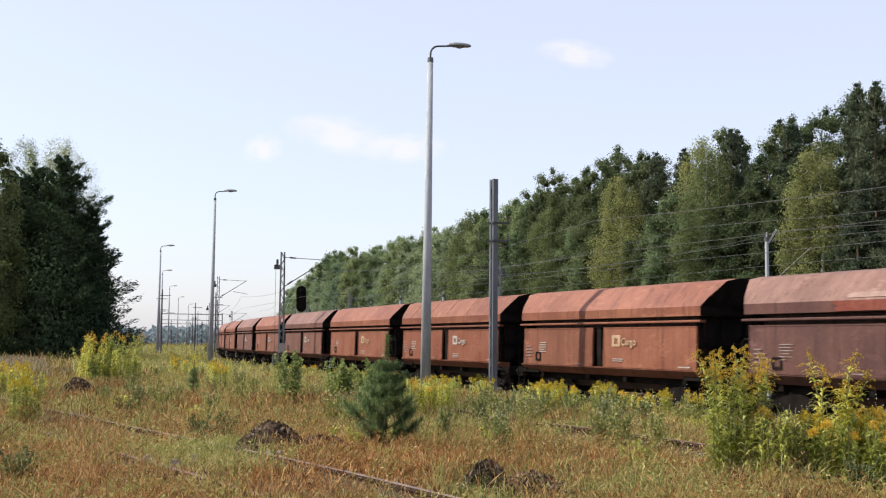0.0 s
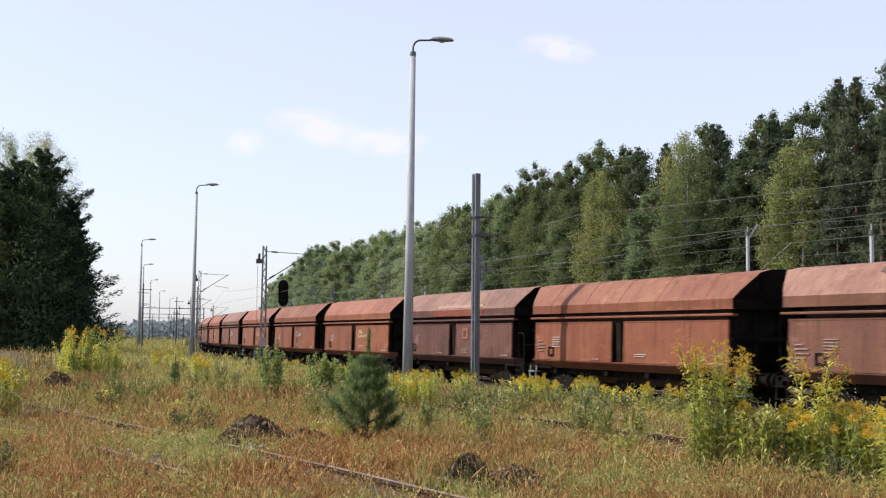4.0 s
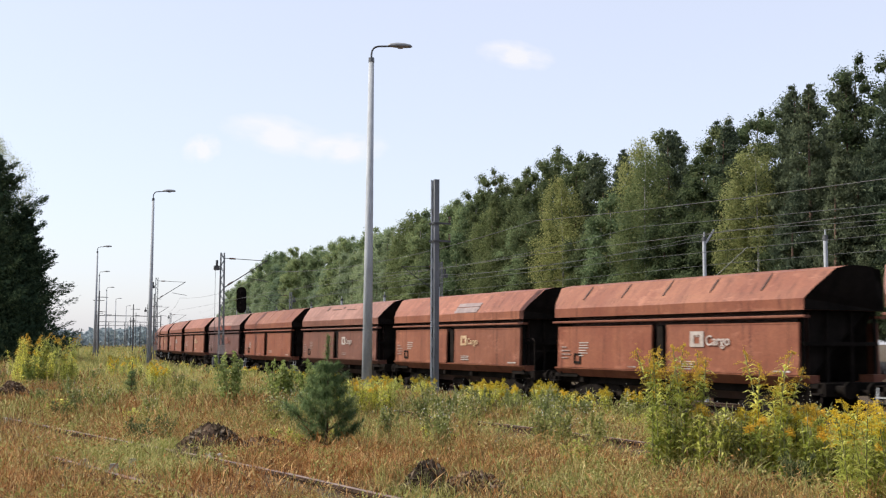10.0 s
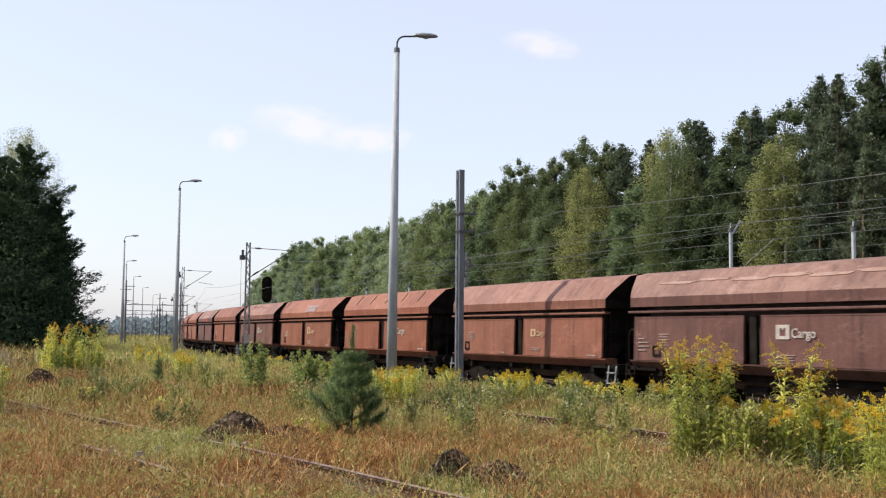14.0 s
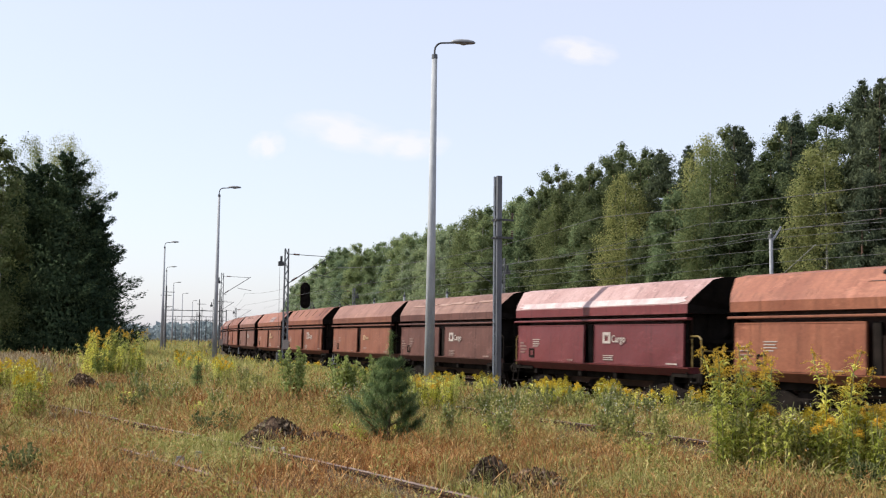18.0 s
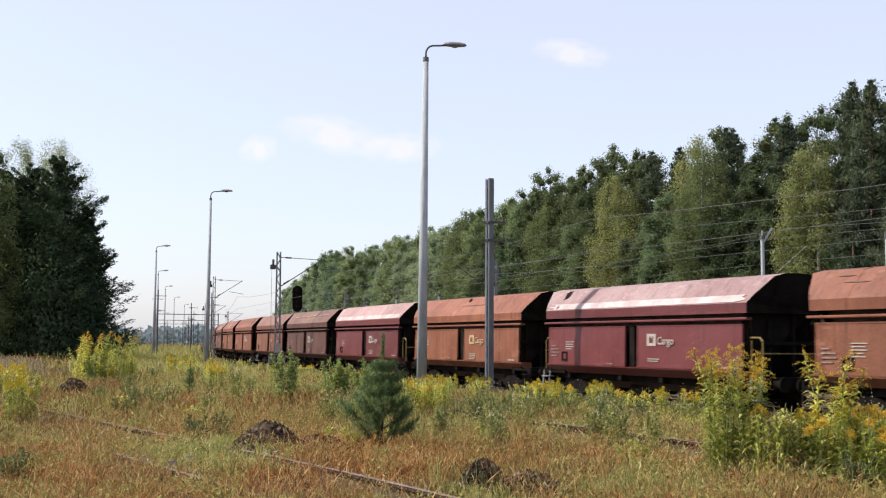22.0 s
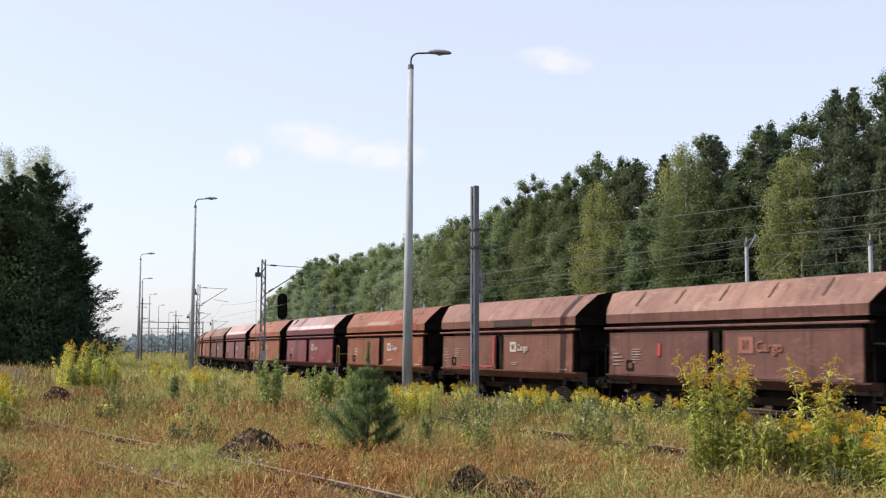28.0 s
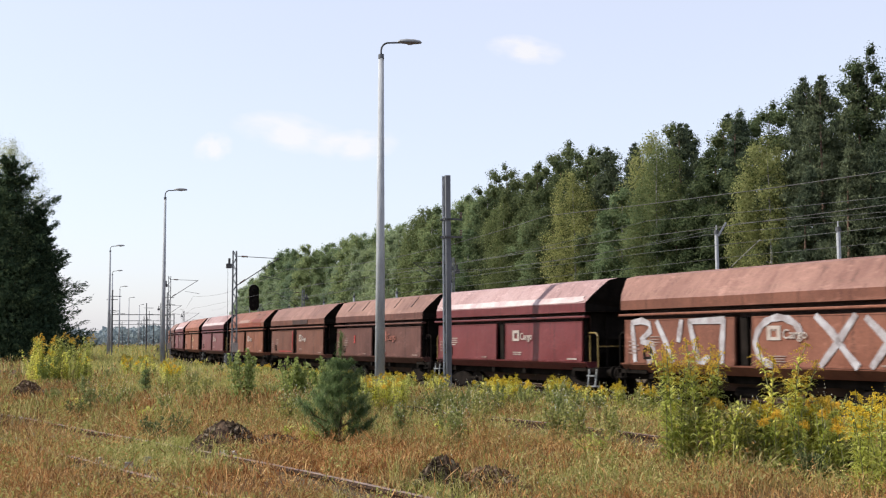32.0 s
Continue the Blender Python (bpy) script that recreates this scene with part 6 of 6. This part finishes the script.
def build_stones():
    """A few pale stones lying beside the old siding."""
    rng = random.Random(55)
    first = None
    for k in range(24):
        y = rng.uniform(13.0, 27)
        x = 3.23 - 0.138 * (y - 15.5) + rng.uniform(-1.1, 1.0)
        m = pose(x, y, ground_z(x, y) + 0.1, 0, 0, rng.uniform(0, 360))
        if first is None:
            g = Geo()
            g.box(-0.05, 0.05, -0.022, 0.022, -0.12, 0.0, 0.01)
            first = solid("stone", g, MAT["palestone"], m, "pale weathered stone lying in the grass", "stone", "stones beside the old siding")
        else:
            copy_thing(first, m)


build_stones()


# ---- grass ----
def blades(pos, h, w, rng, lean=0.45, seed_head=False):
    """Bent blades of grass, three triangles each; with a seed head, two more."""
    n = len(pos)
    a, b = rng.uniform(0, 6.283, n), rng.uniform(0, 6.283, n)
    side = np.stack([np.cos(a), np.sin(a), np.zeros(n)], 1) * w[:, None]
    ln = np.stack([np.cos(b), np.sin(b), np.zeros(n)], 1) * (h * lean * rng.uniform(0.1, 1, n))[:, None]
    up = np.stack([np.zeros(n), np.zeros(n), h], 1)
    mid, tip = pos + up * 0.6 + ln * 0.3, pos + up * (1 - 0.15 * lean) + ln
    if seed_head:
        k = 7
        v = np.stack([pos - side, pos + side, mid + side * 0.7, mid - side * 0.7, tip, tip - ln * 0.12 - up * 0.1 + side * 3.2, tip - ln * 0.22 - up * 0.2], 1)
        tri = np.array([[0, 1, 2], [0, 2, 3], [3, 2, 4], [4, 5, 6], [4, 6, 5]])
        tri = tri[:4]
    else:
        k = 5
        v = np.stack([pos - side, pos + side, mid + side * 0.7, mid - side * 0.7, tip], 1)
        tri = np.array([[0, 1, 2], [0, 2, 3], [3, 2, 4]])
    f = (np.arange(n)[:, None, None] * k + tri[None]).reshape(-1, 3)
    return v.reshape(-1, 3), f


def scatter(n, near, far, rng, bear=(-2.0, 51.0)):
    """Places on the meadow in the sector before the eye, evenly over its area."""
    d = np.sqrt(rng.uniform(near ** 2, far ** 2, n))
    a = np.radians(rng.uniform(*bear, n))
    return d * np.sin(a), d * np.cos(a), d


def patchy(x, y, s, o):
    return np.array([noise.noise(Vector((float(p) * s, float(q) * s, o))) for p, q in zip(x, y)])


def build_grass():
    rng = np.random.default_rng(12)
    out = {"drygrass": [], "greengrass": [], "rustgrass": [], "fieldgrass": []}
    # near, far, tufts, blades in each, height, half width, spread, lean
    for near, far, tufts, per, hh, ww, spread, lean in (
            (5.0, 12.0, 3700, 16, 0.15, 0.0046, 0.06, 1.6), (5.0, 12.0, 3600, 4, 0.34, 0.0022, 0.07, 1.5),
            (12.0, 22.0, 7300, 13, 0.19, 0.007, 0.09, 1.6), (12.0, 22.0, 6000, 4, 0.40, 0.003, 0.09, 1.4),
            (22.0, 42.0, 10000, 9, 0.34, 0.0075, 0.13, 0.7), (42.0, 125.0, 12000, 7, 0.5, 0.02, 0.4, 0.6), (125.0, 330.0, 9000, 5, 0.8, 0.07, 1.2, 0.5)):
        x, y, d = scatter(tufts, near, far, rng)
        q = x - np.maximum(y - TRACK_Y, 0) ** 2 / (2 * TRACK_R)
        off = x - (3.23 - 0.138 * (y - 15.5))
        clear = ((off > 0.42) & (off < 0.98) & (y < 26)) | ((off > -1.0) & (off < -0.55) & (y < 19) & (np.sin(y * 3.1) > -0.5))
        over = x - (10.35 + 0.04 * (y - 13))
        clear |= (over > -0.5) & (over < 0.12) & (y < 21)
        bare = patchy(x, y, 0.8, 9.0) > 0.34
        keep = (q < 20.4) & ~(clear & (rng.uniform(0, 1, len(x)) < 0.93)) & ~(bare & (rng.uniform(0, 1, len(x)) < 0.6))
        x, y, q = x[keep], y[keep], q[keep]
        dry = 1.25 * patchy(x, y, 0.45, 2.0) + 0.6 * patchy(x, y, 1.6, 5.0) + rng.normal(0, 0.16, len(x))
        green = np.clip((q - 5.0) / 6.0, 0, 1) * np.clip((y - 12) / 7, 0, 1) * 0.42 + np.clip((y - 20) / 25, 0, 1) * 0.14
        pick = dry - green + 0.09 * np.clip((8.0 - q) / 3, 0, 1) + 0.14 * np.clip((17 - y) / 5, 0, 1)
        tall = 1 + 0.7 * patchy(x, y, 1.2, 7.0)
        o1, o2 = x - (3.23 - 0.138 * (y - 15.5)), x - (10.35 + 0.04 * (y - 13))
        tall = np.where(((o1 > 0.45) & (o1 < 0.7)) | ((o2 > -1.4) & (o2 < 0.1) & (y < 22)), tall * 0.5, tall)
        zz = np.array([ground_z(float(p), float(r)) for p, r in zip(x, y)])
        field = (pick <= 0.2) & (q > 6.5) & (y > 30 + rng.normal(0, 4, len(x)))
        for name, mask in (("rustgrass", (pick > 0.26) & ~field), ("drygrass", (pick <= 0.26) & (pick > -0.14) & ~field), ("greengrass", (pick <= -0.14) & ~field), ("fieldgrass", field)):
            k = int(mask.sum())
            if not k:
                continue
            px = np.repeat(x[mask], per) + rng.normal(0, spread, k * per)
            py = np.repeat(y[mask], per) + rng.normal(0, spread, k * per)
            pos = np.stack([px, py, np.repeat(zz[mask], per) - 0.03], 1)
            h = np.repeat(hh * tall[mask] * rng.uniform(0.5, 1.3, k), per) * rng.uniform(0.5, 1.25, k * per)
            out[name].append(blades(pos, h, np.full(k * per, ww) * rng.uniform(0.6, 1.3, k * per), rng, lean, per < 10))
    # tussocks that stand above the rest, and the thin grass round about
    for n, near, far, bear, per, hh, ww, spread in ((420, 9.0, 17.0, (-2, 50), 30, 0.36, 0.0032, 0.08), (1000, 17.0, 46.0, (-2, 50), 26, 0.5, 0.006, 0.13), (5200, 1.5, 26.0, (51, 358), 8, 0.24, 0.006, 0.1)):
        x, y, d = scatter(n, near, far, rng, bear)
        q = x - np.maximum(y - TRACK_Y, 0) ** 2 / (2 * TRACK_R)
        off = x - (3.23 - 0.138 * (y - 15.5))
        over = x - (10.35 + 0.04 * (y - 13))
        keep = (q < 19.5) & (d > 1.4) & ~((off > -0.6) & (off < 0.95) & (y < 26)) & ~((over > -2.2) & (over < 0.3) & (y < 22))
        x, y = x[keep], y[keep]
        zz = np.array([ground_z(float(p), float(r)) for p, r in zip(x, y)])
        die = rng.uniform(0, 1, len(x))
        cut = (0.42, 0.54, 0.96) if far < 20 else (0.3, 0.6, 0.82)
        for name, lo, hi in (("drygrass", 0, cut[0]), ("greengrass", cut[0], cut[1]), ("rustgrass", cut[1], cut[2]), ("fieldgrass", cut[2], 1.01)):
            mask = (die >= lo) & (die < hi)
            k = int(mask.sum())
            foot = np.stack([np.repeat(x[mask], per) + rng.normal(0, spread, k * per), np.repeat(y[mask], per) + rng.normal(0, spread, k * per), np.repeat(zz[mask], per) - 0.03], 1)
            h = np.repeat(hh * rng.uniform(0.55, 1.2, k), per) * rng.uniform(0.6, 1.1, k * per)
            out[name].append(blades(foot, h, np.full(k * per, ww), rng, 0.75, True))
    words = {"drygrass": "dry straw-coloured meadow grass", "greengrass": "yellowish green meadow grass", "rustgrass": "russet seeding meadow grass", "fieldgrass": "yellow-green flowering meadow growth"}
    for name, got in out.items():
        base, vs, fs = 0, [], []
        for v, f in got:
            vs.append(v), fs.append(f + base)
            base += len(v)
        me = fast_mesh("grass", np.concatenate(vs), np.concatenate(fs))
        me.materials.append(MAT[name])
        tagged(new("grass", me), words[name] + " over the ground", "grass", "", "stuff")


build_grass()


def build_herbs():
    """Low green herbs and small pale flowers between the grass tufts."""
    rng = np.random.default_rng(77)
    for name, n, per, size, lift, mat, words in (("herbs", 9000, 15, 0.024, 0.13, "darkweed", "low green herbs between tufts of dry grass"), ("small_flowers", 420, 3, 0.010, 0.26, "daisy", "scattered tiny white flowers in the grass")):
        x, y, d = scatter(n, 5.5, 30.0, rng)
        keep = patchy(x, y, 0.6, 13.0) + 0.5 * patchy(x, y, 2.0, 1.0) > 0.02
        x, y = x[keep], y[keep]
        z = np.array([ground_z(float(p), float(r)) for p, r in zip(x, y)])
        k = len(x)
        pos = np.stack([np.repeat(x, per) + rng.normal(0, 0.07, k * per), np.repeat(y, per) + rng.normal(0, 0.07, k * per), np.repeat(z, per) + lift * rng.uniform(0.1, 1.4, k * per)], 1)
        v, f = leaf_quads(pos, size, rng)
        me = fast_mesh(name, v, f)
        me.materials.append(MAT[mat])
        tagged(new(name, me), words, "herbs" if name == "herbs" else "flowers", "", "stuff")


build_herbs()


def build_seed_heads():
    """Matted seed heads and dead leaflets over the grass."""
    rng = np.random.default_rng(78)
    got, base, vs, fs = None, 0, [], []
    for n, near, far, size, lift, spread in ((8000, 5.2, 12.0, 0.015, 0.24, 0.03), (13000, 12.0, 24.0, 0.02, 0.3, 0.05), (9000, 24.0, 46.0, 0.022, 0.36, 0.1)):
        x, y, d = scatter(n, near, far, rng)
        q = x - np.maximum(y - TRACK_Y, 0) ** 2 / (2 * TRACK_R)
        off = x - (3.23 - 0.138 * (y - 15.5))
        keep = (patchy(x, y, 0.7, 23.0) + 0.5 * patchy(x, y, 2.3, 3.0) > -0.12) & (q < 20.0) & ~((off > 0.5) & (off < 0.9) & (y < 24)) & ~((np.abs(x - (9.95 + 0.04 * (y - 13))) < 0.6) & (y < 22))
        x, y = x[keep], y[keep]
        z = np.array([ground_z(float(p), float(r)) for p, r in zip(x, y)])
        k, per = len(x), 6
        high = np.repeat(lift * rng.uniform(0.2, 1.25, k), per)
        pos = np.stack([np.repeat(x, per) + rng.normal(0, spread, k * per), np.repeat(y, per) + rng.normal(0, spread, k * per), np.repeat(z, per) + high * rng.uniform(0.75, 1.1, k * per)], 1)
        v, f = leaf_quads(pos, size, rng, 0.25, None, rng.normal(size=(k * per, 3)) * np.array([1, 1, 0.5]), 0.16)
        vs.append(v), fs.append(f + base)
        base += len(v)
    me = fast_mesh("seed_heads", np.concatenate(vs), np.concatenate(fs))
    me.materials.append(MAT["seedhead"])
    tagged(new("seed_heads", me), "russet and straw-coloured seed heads of the meadow grass", "grass", "", "stuff")


build_seed_heads()


def build_reed_grass():
    rng = np.random.default_rng(41)
    n = 520
    y = rng.uniform(33, 60, n)
    x = y * np.tan(np.radians(rng.uniform(0.5, 5.5, n)))
    z = np.array([ground_z(float(p), float(r)) for p, r in zip(x, y)])
    per = 8
    pos = np.stack([np.repeat(x, per) + rng.normal(0, 0.15, n * per), np.repeat(y, per) + rng.normal(0, 0.15, n * per), np.repeat(z, per) - 0.03], 1)
    v, f = blades(pos, rng.uniform(0.55, 0.95, n * per), np.full(n * per, 0.008), rng, 0.4, True)
    me = fast_mesh("reed_grass", v, f)
    me.materials.append(MAT["palegrass"])
    tagged(new("reed_grass", me), "tall pale feathery reed grass before the dark trees", "grass", "", "stuff")


build_reed_grass()


motions()
